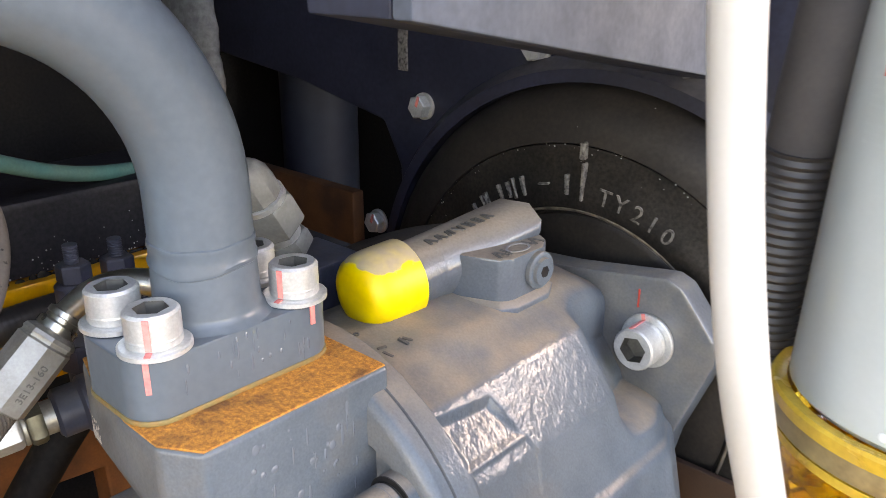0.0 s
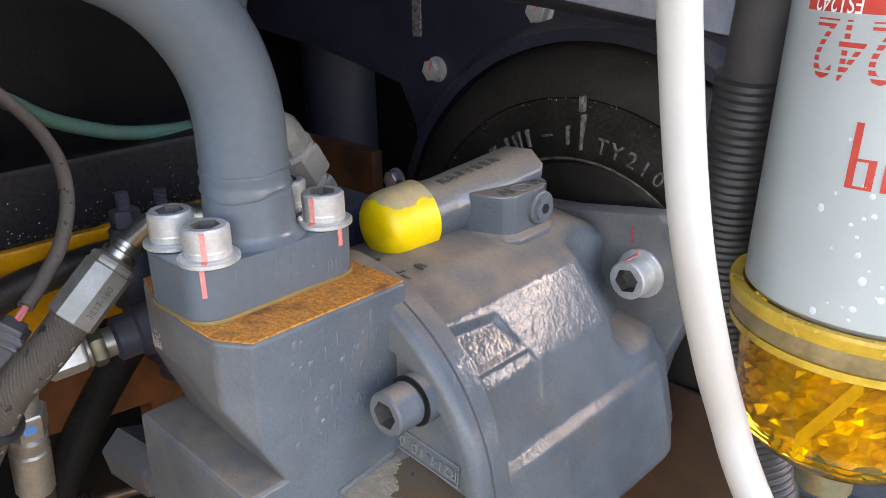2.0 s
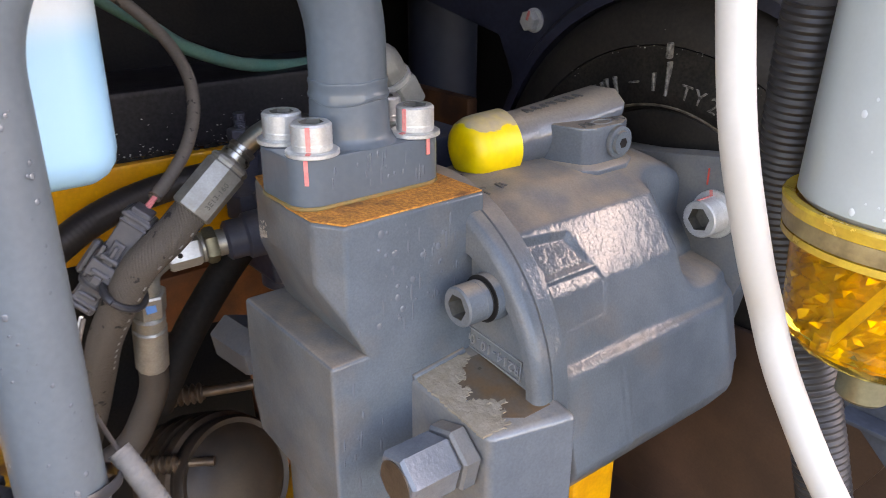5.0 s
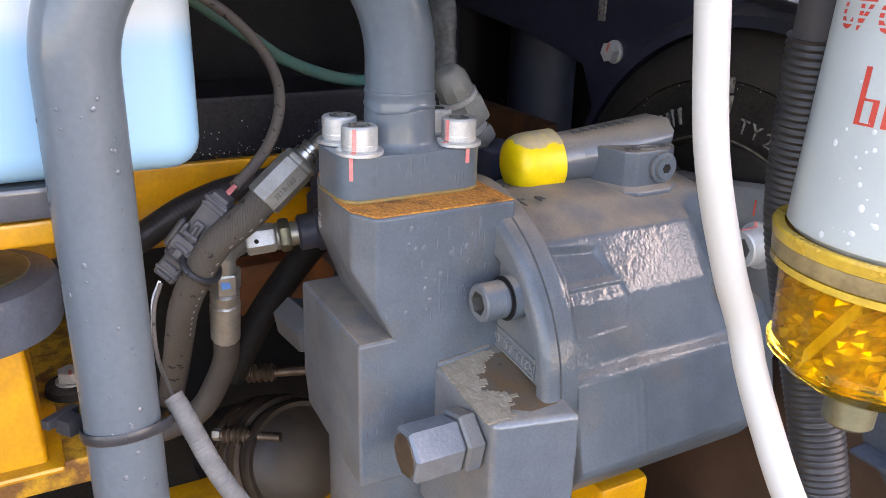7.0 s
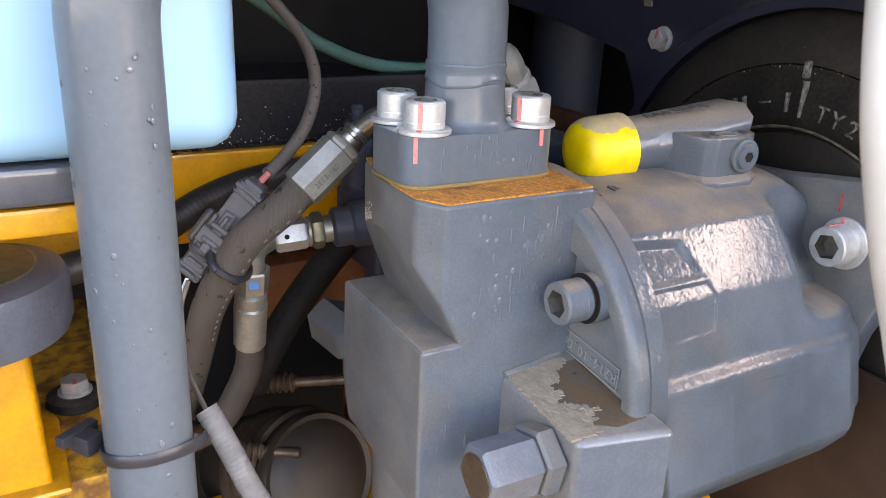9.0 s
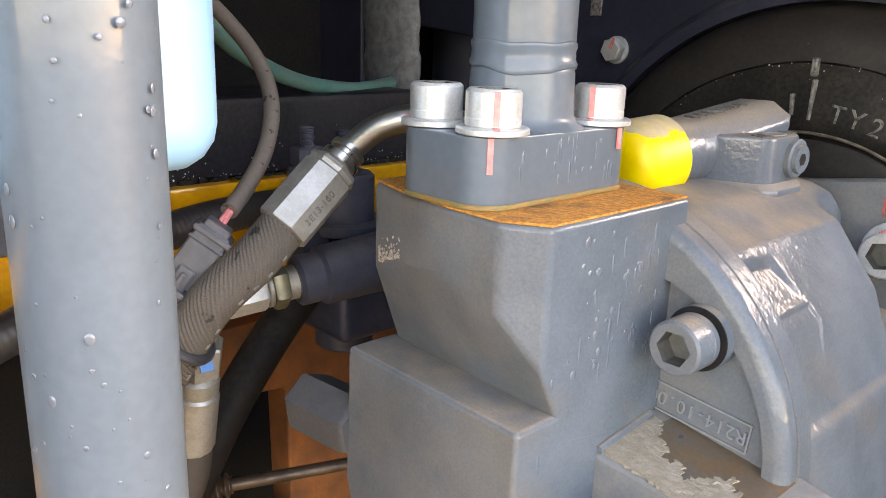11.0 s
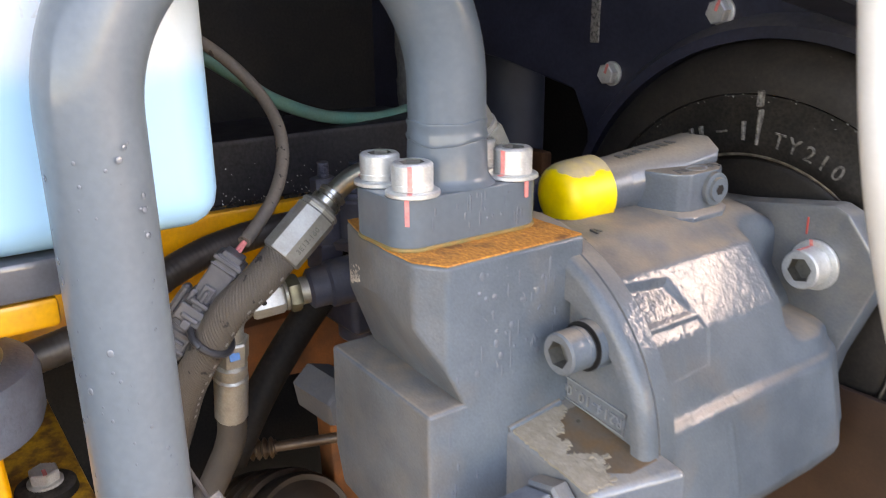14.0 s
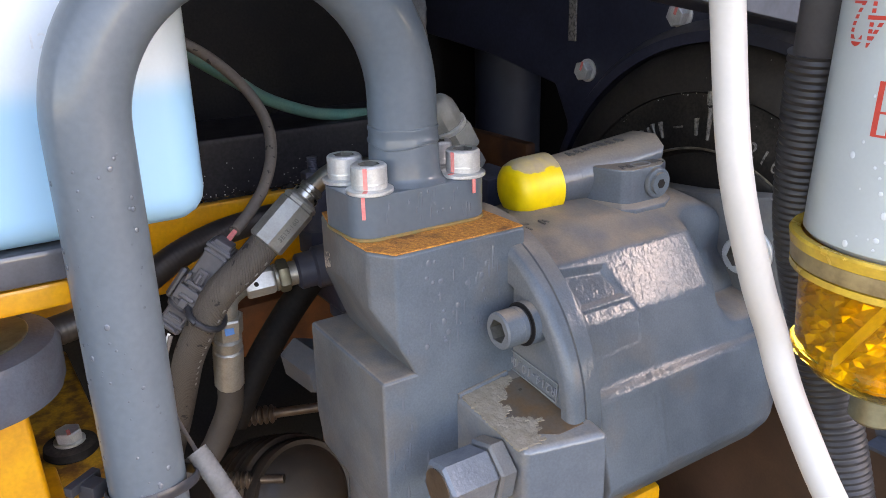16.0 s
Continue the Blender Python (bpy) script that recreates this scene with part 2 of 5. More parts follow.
RUBBER = material("dusty_black_rubber", (0.040, 0.033, 0.028), 0.75, col2=(0.058, 0.047, 0.039), spots=45, bump=0.25, grain=700)
BRAID = material("woven_hose_cover", (0.072, 0.060, 0.050), 0.85, col2=(0.012, 0.011, 0.010), spots=95, bump=0.7, grain=1500, lo=0.63, hi=0.65, speckle=0.22)
HOSE_INK = material("worn_hose_print", (0.22, 0.21, 0.20), 0.7, col2=(0.15, 0.14, 0.13), spots=200)
SLEEVE = material("dusty_wire_sleeve", (0.115, 0.098, 0.085), 0.7, col2=(0.03, 0.026, 0.024), spots=130, bump=0.15, lo=0.67, hi=0.69)
CONNECTOR = material("grey_connector_plastic", (0.088, 0.089, 0.100), 0.38, col2=(0.068, 0.069, 0.078), spots=120, bump=0.15)
WIRE_PINK = material("pink_wire", (0.72, 0.22, 0.22), 0.5)
WIRE_WHITE = material("white_wire", (0.75, 0.75, 0.72), 0.5)
GREEN = material("green_air_tube", (0.05, 0.155, 0.135), 0.45, col2=(0.08, 0.16, 0.13), spots=40)
WHITE_HOSE = material("white_rubber_hose", (0.48, 0.455, 0.42), 0.45, col2=(0.42, 0.40, 0.365), spots=20, bump=0.05, speckle=0.015)
CAN = material("pale_filter_can_paint", (0.37, 0.405, 0.395), 0.38, col2=(0.335, 0.37, 0.36), spots=25, coat=0.2, speckle=0.015)
RED_INK = material("red_label_ink", (0.55, 0.05, 0.03), 0.5)
NUT_WHITE = material("white_marked_zinc", (0.46, 0.46, 0.45), 0.35, 0.4, col2=(0.38, 0.38, 0.37), spots=120)
WHITE_INK = material("white_label_ink", (0.78, 0.78, 0.75), 0.5)
DARK_INK = material("dark_etched_letters", (0.075, 0.073, 0.07), 0.6)
STAMP_INK = material("worn_stamped_ink", (0.10, 0.10, 0.095), 0.5, col2=(0.17, 0.168, 0.16), spots=300)
BOWL = material("clear_amber_bowl", (0.93, 0.66, 0.08), 0.06, 0.0, transmission=0.94, ior=1.25, spots=70, col2=(0.90, 0.60, 0.06), rough_var=0.03, bump=0.25, grain=160, depth=0.0015, speckle=0.0)
FOIL = material("golden_wet_strainer", (0.86, 0.55, 0.02), 0.22, 0.45, col2=(0.55, 0.31, 0.01), spots=90, lo=0.42, hi=0.58)
VANE = material("pale_gold_vane", (0.80, 0.56, 0.06), 0.3, 0.2, col2=(0.66, 0.42, 0.03), spots=60)
TANK = material("milky_tank_plastic", (0.50, 0.58, 0.635), 0.33, col2=(0.465, 0.55, 0.61), spots=12, speckle=0.015)
FLUID_BLUE = (0.25, 0.475, 0.65, 1)


def show_level(m, level, soft):
    """Tints a milky shell where it holds fluid, by height over the thing's base."""
    n, l = m.node_tree.nodes, m.node_tree.links
    b = n["Principled BSDF"]
    tc, sep, mr, mx = n.new("ShaderNodeTexCoord"), n.new("ShaderNodeSeparateXYZ"), n.new("ShaderNodeMapRange"), n.new("ShaderNodeMix")
    mx.data_type, mr.interpolation_type = "RGBA", "SMOOTHSTEP"
    l.new(tc.outputs["Object"], sep.inputs["Vector"])
    l.new(sep.outputs["Z"], mr.inputs["Value"])
    mr.inputs["From Min"].default_value, mr.inputs["From Max"].default_value = level - soft, level + soft
    l.new(mr.outputs["Result"], mx.inputs["Factor"])
    mx.inputs["A"].default_value = FLUID_BLUE
    l.new(b.inputs["Base Color"].links[0].from_socket, mx.inputs["B"])
    l.new(mx.outputs["Result"], b.inputs["Base Color"])


show_level(TANK, 0.0780, 0.011)
STICK = material("faint_moulded_letters", (0.5, 0.55, 0.58), 0.5)
WATER = material("water_drop_on_paint", (0.105, 0.122, 0.142), 0.08, col2=(0.10, 0.115, 0.135), rough_var=0.02, speckle=0.0, coat=0.2)
DROPLET = material("pale_water_drop", (0.55, 0.58, 0.58), 0.06, col2=(0.5, 0.53, 0.53), rough_var=0.02, speckle=0.0)
RING_BAND = material("grey_brown_clamp_band", (0.33, 0.24, 0.11), 0.4, 0.2, col2=(0.2, 0.14, 0.065), spots=120)
AMBER = material("amber_plastic_lip", (0.72, 0.46, 0.06), 0.25, col2=(0.55, 0.33, 0.04), spots=90, transmission=0.25)
TRAY = material("dark_grey_tray_paint", (0.07, 0.075, 0.088), 0.35, col2=(0.05, 0.053, 0.062), spots=60, bump=0.2, coat=0.5)
TIE = material("black_tie_plastic", (0.03, 0.031, 0.036), 0.35, col2=(0.022, 0.023, 0.027), spots=100, bump=0.1)
CORRUGATED = material("black_corrugated_plastic", (0.022, 0.021, 0.022), 0.42, col2=(0.032, 0.030, 0.030), spots=60, bump=0.1)
DARK_SLEEVE = material("dusty_black_sleeve", (0.034, 0.032, 0.034), 0.65, col2=(0.05, 0.046, 0.045), spots=50, bump=0.2, grain=500)
CONDUIT = material("dusty_grey_conduit", (0.13, 0.128, 0.125), 0.7, col2=(0.10, 0.098, 0.095), spots=80, bump=0.2)
BLUE_TAPE = material("blue_paint_mark", (0.05, 0.22, 0.55), 0.5)
GROUND = material("damp_earth_ground", (0.16, 0.14, 0.115), 0.85, col2=(0.10, 0.088, 0.072), spots=0.8, bump=0.5, grain=20)
GREY_STRAP = material("grey_woven_sleeve", (0.16, 0.165, 0.16), 0.8, col2=(0.10, 0.10, 0.10), spots=140, bump=0.6, grain=600)
DUCT = material("brown_black_duct_rubber", (0.020, 0.016, 0.014), 0.5, col2=(0.034, 0.024, 0.018), spots=50, bump=0.2)
BROWN = material("brown_dirty_metal", (0.13, 0.095, 0.07), 0.4, 0.5, col2=(0.07, 0.048, 0.036), spots=60, bump=0.3)
SUMP = material("oily_red_brown_casting", (0.060, 0.033, 0.023), 0.5, col2=(0.032, 0.018, 0.013), spots=14, bump=0.3)

# ---- building helpers ----
BASE = {}


def thing(name, base, label, category, group=""):
    ob = new(name)
    ob.empty_display_size = 0.01
    ob.location = base
    BASE[ob] = Vector(base)
    return tagged(ob, label, category, group)


def part(name, bm, mat, parent=None, label="", kind="", sharp=35):
    bmesh.ops.recalc_face_normals(bm, faces=bm.faces)
    base = BASE.get(parent, Vector((0, 0, 0)))
    bmesh.ops.translate(bm, verts=bm.verts, vec=-base)
    me = bpy.data.meshes.new(name)
    bm.to_mesh(me)
    bm.free()
    me.materials.append(mat)
    for p in me.polygons:
        p.use_smooth = True
    me.set_sharp_from_angle(angle=radians(sharp))
    ob = new(name, me)
    if len(me.polygons) < 6000:      # large faces stay flat between rounded edges
        wn = ob.modifiers.new("flat_faces", "WEIGHTED_NORMAL")
        wn.keep_sharp, wn.weight = True, 80
    if parent:
        ob.parent = parent
    BASE[ob] = base
    return tagged(ob, label, "", "", kind)


def single(name, bm, mat, label, category, group="", kind="", sharp=35):
    """A thing of one mesh."""
    ob = part(name, bm, mat, None, label, kind, sharp)
    return tagged(ob, label, category, group, kind)


def frame_of(axis):
    a = Vector(axis).normalized()
    u = a.cross(Vector((0, 0, 1)))
    u = Vector((1, 0, 0)) if u.length < 1e-4 else u.normalized()
    return a, u, a.cross(u)


def lathe(profile, origin=(0, 0, 0), axis=(0, 0, 1), seg=32, bm=None, turn=0.0, hollow=False):
    """Rings (s, r) along an axis, closed at both ends, or round to the first ring if hollow."""
    bm = bm or bmesh.new()
    a, u, v = frame_of(axis)
    o, rings = Vector(origin), []
    for s, r in profile:
        if r < 1e-6:
            rings.append([bm.verts.new(o + a * s)])
            continue
        rings.append([bm.verts.new(o + a * s + (u * math.cos(q) + v * math.sin(q)) * r) for q in (turn + 2 * math.pi * k / seg for k in range(seg))])
    for lo, hi in zip(rings, rings[1:] + rings[:1] if hollow else rings[1:]):
        for k in range(seg):
            j = (k + 1) % seg
            if len(lo) == 1 and len(hi) > 1:
                bm.faces.new((lo[0], hi[j], hi[k]))
            elif len(hi) == 1 and len(lo) > 1:
                bm.faces.new((lo[k], lo[j], hi[0]))
            elif len(lo) > 1:
                bm.faces.new((lo[k], lo[j], hi[j], hi[k]))
    for ring in () if hollow else (rings[0], rings[-1]):
        if len(ring) > 2:
            bm.faces.new(ring)
    return bm


def rod(p, q, r, seg=24, bev=0.0, r2=None, bm=None):
    p, q = Vector(p), Vector(q)
    h, r2 = (q - p).length, r if r2 is None else r2
    prof = [(0, r - bev), (bev, r), (h - bev, r2), (h, r2 - bev)] if bev else [(0, r), (h, r2)]
    return lathe(prof, p, q - p, seg, bm)


def hexrod(p, q, af, bev=0.0012, turn=0.0, bm=None):
    """A hexagonal bar; af: size across the flats. Its end corners are turned off."""
    p, q = Vector(p), Vector(q)
    h, r = (q - p).length, af / math.sqrt(3)
    return lathe([(0, r * 0.9), (bev, r), (h - bev, r), (h, r * 0.9)], p, q - p, 6, bm, turn)


def bevelled(bm, width, seg=2, angle=25):
    if width:
        es = [e for e in bm.edges if len(e.link_faces) == 2 and e.calc_face_angle(0) > radians(angle)]
        bmesh.ops.bevel(bm, geom=es, offset=width, segments=seg, profile=0.5, affect="EDGES", clamp_overlap=True)
    return bm


def block(lo, hi, bev=0.002, seg=2, bm=None):
    own = bmesh.new()
    lo, hi = Vector(lo), Vector(hi)
    bmesh.ops.create_cube(own, size=1.0, matrix=Matrix.Translation((lo + hi) / 2) @ Matrix.Diagonal((*(hi - lo), 1)))
    bevelled(own, bev, seg)
    return joined(bm, own)


def joined(bm, own):
    if bm is None:
        return own
    me = bpy.data.meshes.new("scratch")
    own.to_mesh(me)
    own.free()
    bm.from_mesh(me)
    bpy.data.meshes.remove(me)
    return bm


def hull(points, bev=0.003, seg=3, angle=20):
    bm = bmesh.new()
    vs = [bm.verts.new(p) for p in points]
    out = bmesh.ops.convex_hull(bm, input=vs)
    bmesh.ops.delete(bm, geom=[v for v in bm.verts if not v.link_faces], context="VERTS")
    bmesh.ops.dissolve_limit(bm, angle_limit=radians(2), verts=bm.verts, edges=bm.edges)
    return bevelled(bm, bev, seg, angle)


def prism(points, vec, bev=0.002, seg=2, bm=None, angle=25):
    """A flat outline pushed along vec."""
    own = bmesh.new()
    f = own.faces.new([own.verts.new(p) for p in points])
    out = bmesh.ops.extrude_face_region(own, geom=[f])
    bmesh.ops.translate(own, verts=[g for g in out["geom"] if isinstance(g, bmesh.types.BMVert)], vec=Vector(vec))
    bmesh.ops.recalc_face_normals(own, faces=own.faces)
    bevelled(own, bev, seg, angle)
    return joined(bm, own)


def smooth_path(pts, step=0.004):
    pts = [Vector(p) for p in pts]
    ext = [pts[0] * 2 - pts[1], *pts, pts[-1] * 2 - pts[-2]]
    out = []
    for a, b, c, d in zip(ext, ext[1:], ext[2:], ext[3:]):
        k = max(2, int((c - b).length / step))
        for i in range(k):
            t = i / k
            out.append(0.5 * (2 * b + (c - a) * t + (2 * a - 5 * b + 4 * c - d) * t * t + (3 * b - a - 3 * c + d) * t ** 3))
    return [*out, pts[-1]]


def hose(pts, radius, seg=16, step=0.004, bm=None, smooth=True, cords=0, pitch=0.002, proud=0.0):
    """A round tube swept along a path; radius: metres, or a function of the metres gone; cords wind round it as ridges."""
    bm = bm or bmesh.new()
    line = smooth_path(pts, step) if smooth else [Vector(p) for p in pts]
    side = frame_of(line[1] - line[0])[1]
    rings, gone = [], 0.0
    for k, p in enumerate(line):
        way = (line[min(k + 1, len(line) - 1)] - line[max(k - 1, 0)]).normalized()
        side = (side - way * side.dot(way)).normalized()
        up = way.cross(side)
        gone += (p - line[k - 1]).length if k else 0
        r = radius(gone) if callable(radius) else radius
        rings.append([bm.verts.new(p + (side * math.cos(q) + up * math.sin(q)) * (r + proud * math.cos(cords * q + 2 * math.pi * gone / pitch))) for q in (2 * math.pi * j / seg for j in range(seg))])
    for lo, hi in zip(rings, rings[1:]):
        for k in range(seg):
            j = (k + 1) % seg
            bm.faces.new((lo[k], lo[j], hi[j], hi[k]))
    bm.faces.new(rings[0])
    bm.faces.new(rings[-1])
    return bm


def ridged(r, pitch, depth):
    return lambda s: r + depth * (0.5 + 0.5 * math.cos(2 * math.pi * s / pitch)) - depth


def words(text, size, matrix, thick=0.0004, bend=None):
    """Letters as solid meshes, laid by a matrix (x along, y up, z out), or bent by a function of (x, y, z)."""
    cu = bpy.data.curves.new("letters", "FONT")
    cu.body, cu.size, cu.extrude, cu.align_x, cu.align_y = text, size, thick, "CENTER", "CENTER"
    cu.resolution_u = 3
    ob = bpy.data.objects.new("letters", cu)
    me = bpy.data.meshes.new_from_object(ob)
    bm = bmesh.new()
    bm.from_mesh(me)
    bpy.data.objects.remove(ob)
    bpy.data.meshes.remove(me)
    bpy.data.curves.remove(cu)
    if bend:
        for v in bm.verts:
            v.co = bend(v.co)
    else:
        bm.transform(matrix)
    return bm


def basis(origin, x, y):
    """A pose whose x and y axes run along the given ways."""
    x = Vector(x).normalized()
    z = x.cross(Vector(y)).normalized()
    y = z.cross(x)
    return Matrix.Translation(origin) @ Matrix((x, y, z)).transposed().to_4x4()


def along(p, way):
    """A pose at p whose z runs along way."""
    a, u, v = frame_of(way)
    return Matrix.Translation(p) @ Matrix((u, v, a)).transposed().to_4x4()


# ---- large structure: the bay round the pump ----
single("ground", block((-40, -40, -0.2), (40, 40, 0.0), 0), GROUND, "damp brown earth around the machine", "ground", kind="structure")
AX, AZ = 0.003, 1.02            # pump shaft


def build_bay():
    single("wall_back", block((-0.9, 0.52, 0.3), (0.10, 0.56, 1.9), 0), BLACK, "sooty black wall at the back of the bay", "wall", kind="structure")
    # two added walls leave a slot that narrows the sun's highlight on the pump
    single("light_slot_sill", block((0.10, 0.52, 0.3), (0.75, 0.56, 1.29), 0), NAVY, "added navy wall below the slot that lets in sun", "wall", kind="structure")
    single("light_slot_lintel", block((0.10, 0.52, 1.43), (0.75, 0.56, 1.90), 0), NAVY, "added navy wall above the slot that lets in sun", "wall", kind="structure")
    single("wall_left", block((-0.62, -1.0, 0.3), (-0.58, 0.52, 1.9), 0), BLACK, "sooty black panel closing the bay", "wall", kind="structure")
    single("floor", block((-0.9, -1.0, 0.3), (0.9, 0.56, 0.34), 0), BLACK, "dirty black belly pan under the pump", "floor", kind="structure")
    # unseen wall behind the camera, added to block light from -y
    single("shade_wall_front", block((-0.62, -0.84, 0.3), (0.0, -0.80, 1.61), 0), NAVY, "added unseen navy wall that keeps light off the near end", "wall", kind="structure")
    # roof out of view, added so that sky light enters only at +x
    single("ceiling", block((-0.62, -0.80, 1.58), (0.17, 0.56, 1.61), 0), NAVY, "added unseen navy roof that cuts the sky light from above", "ceiling", kind="structure")


build_bay()


def drops(seed, n, place, sizes=(0.0006, 0.0008, 0.0011, 0.0015)):
    """Beads of water: place(rng) gives a point and the normal there."""
    rng, bm = random.Random(seed), bmesh.new()
    for k in range(n):
        c, nrm = place(rng)
        r = rng.choice(sizes)
        m = along(Vector(c), nrm) @ Matrix.Diagonal((1, rng.uniform(0.9, 1.3), 0.22, 1))
        bmesh.ops.create_icosphere(bm, subdivisions=2, radius=r, matrix=m)
    return bm


def cover_spot(g):
    a, q = radians(g.uniform(35, 150)), g.choice((g.gauss(0.165, 0.002), g.gauss(0.165, 0.002), g.uniform(0.124, 0.200)))
    back = 0.0 if q < 0.165 else 0.0005 + max(0.0, q - 0.178) * 0.5
    return (AX + q * math.cos(a), 0.2836 + back, AZ + q * math.sin(a)), (0, -1, 0)


def build_housing():
    house = thing("flywheel_housing", (AX, 0.30, 0.75), "dark navy painted flywheel housing behind the pump", "engine housing")
    outline = [(-0.56, 1.50), (-0.56, 1.216), (-0.34, 1.190), (-0.225, 1.167), (-0.205, 1.13), (-0.2, 1.02), (-0.21, 0.90), (-0.17, 0.76), (0.1, 0.76), (0.135, 0.95), (0.135, 1.50)]
    part("plate", prism([(x, 0.315, z) for x, z in outline], (0, 0.05, 0), 0.004), NAVY, house)
    part("rim", lathe([(0, 0.205), (0, 0.214), (0.012, 0.222), (0.03, 0.226), (0.03, 0.205)], (AX, 0.297, AZ), (0, 1, 0), 96, hollow=True), NAVY, house)
    part("worn_streak", block((-0.204, 0.3135, 1.213), (-0.193, 0.3152, 1.255), 0.0005, 1), CASTLETTER, house, "pale worn streak on the paint")
    cover = thing("round_cover", (AX, 0.285, 0.82), "black round cast cover with worn raised letters", "engine cover")
    part("disc", lathe([(0.016, 0.0), (0.016, 0.112), (0.004, 0.1165), (0.0, 0.1195), (-0.002, 0.124), (-0.003, 0.131), (-0.002, 0.140), (0.0, 0.150), (0.0005, 0.165), (0.012, 0.168), (0.05, 0.168), (0.05, 0.0)],
                       (AX, 0.284, AZ), (0, 1, 0), 128), CASTBLACK, cover)
    part("outer_band", lathe([(0.002, 0.1655), (-0.0005, 0.1665), (0.0, 0.178), (0.004, 0.190), (0.012, 0.199), (0.024, 0.205), (0.05, 0.206), (0.05, 0.1655)], (AX, 0.284, AZ), (0, 1, 0), 128, hollow=True), CASTBAND, cover, "brown-black dusty outer band")
    part("hub_face", lathe([(0, 0), (0, 0.112), (0.003, 0.1165), (0.003, 0)], (AX, 0.2872, AZ), (0, 1, 0), 96), CASTBAND, cover)
    part("worn_ring", lathe([(0, 0.1193), (-0.0012, 0.1201), (-0.0012, 0.1211), (0, 0.1219)], (AX, 0.2835, AZ), (0, 1, 0), 160, hollow=True), CASTEDGE, cover, "worn bare inner edge")
    rng = random.Random(4)
    for ch, a in (("T", 82.2), ("Y", 77.0), ("2", 71.4), ("1", 66.4), ("0", 61.2)):
        m = Matrix.Translation((AX, 0.2838, AZ)) @ Matrix.Rotation(-radians(a - 90), 4, "Y") @ Matrix.Translation((0, -0.0012, 0.1345)) @ Matrix.Rotation(radians(90), 4, "X")
        part("raised_letter", words(ch, 0.0165, m, 0.0016), CASTLETTER, cover, "worn grey raised letter")
    for a, wide, tall in ((133, 0.0012, 0.008), (129.5, 0.0012, 0.011), (126, 0.0014, 0.012), (121.5, 0.0012, 0.013), (118.5, 0.0013, 0.012), (114.5, 0.0012, 0.015), (111.5, 0.0013, 0.015), (108.5, 0.0013, 0.014), (101.0, 0.0045, 0.0016), (96.4, 0.0012, 0.014)):
        bm = block((-wide, -0.0042, 0.1385 - tall / 2), (wide, 0.001, 0.1385 + tall / 2), 0.0004, 1)
        bm.transform(Matrix.Translation((AX, 0.2838, AZ)) @ Matrix.Rotation(-radians(a - 90 + rng.uniform(-3, 3)), 4, "Y"))
        part("raised_letter", bm, CASTLETTER, cover, "worn grey raised letter")
    m = Matrix.Translation((AX, 0.2836, AZ)) @ Matrix.Rotation(-radians(89.5 - 90), 4, "Y")
    bm = block((-0.0009, -0.0048, 0.129), (0.0009, 0.001, 0.155), 0.0004, 1)
    block((-0.0035, -0.0048, 0.157), (0.0005, 0.001, 0.169), 0.001, 1, bm)
    bm.transform(m)
    part("dew", drops(51, 80, cover_spot, (0.0002, 0.0003, 0.0004, 0.0006)), DROPLET, cover, "pale water drops", "stuff")
    part("raised_mark", bm, CASTLETTER, cover, "worn grey raised timing mark")


build_housing()


def hex_bolt(name, label, group, mark=True, af=0.017):
    bolt = thing(name, (0, 0, 0), label, "bolt", group)
    part("washer", lathe([(0, af * 0.66), (0.0018, af * 0.66), (0.0022, af * 0.62), (0.0022, 0)], seg=32), ZINC, bolt)
    part("head", hexrod((0, 0, 0.0022), (0, 0, 0.011), af), ZINC, bolt)
    if mark:
        bm = block((0.001, -0.0016, 0.0111), (0.010, 0.0012, 0.0114), 0)
        part("paint_mark", bm, PINK, bolt, "red paint witness mark")
    return bolt


first = hex_bolt("housing_bolt", "zinc hex bolt with red witness mark on navy housing", "housing bolts")
spots = [(136.3, 0.2405), (105.1, 0.2304), (75, 0.230), (167, 0.238)]
for k, (a, r) in enumerate(spots):
    p = (AX - 0.0035 + r * math.cos(radians(a)), 0.315, AZ + r * math.sin(radians(a)))
    m = Matrix.Translation(p) @ Matrix.Rotation(radians(90), 4, "X") @ Matrix.Rotation(radians(70), 4, "Z")
    if k:
        copy_thing(first, m)
    else:
        first.matrix_basis = m

# ---- hydraulic pump ----
pump = thing("hydraulic_pump", (AX, 0.1, 0.9), "grey-blue painted cast hydraulic pump, dusty and wet", "hydraulic pump")


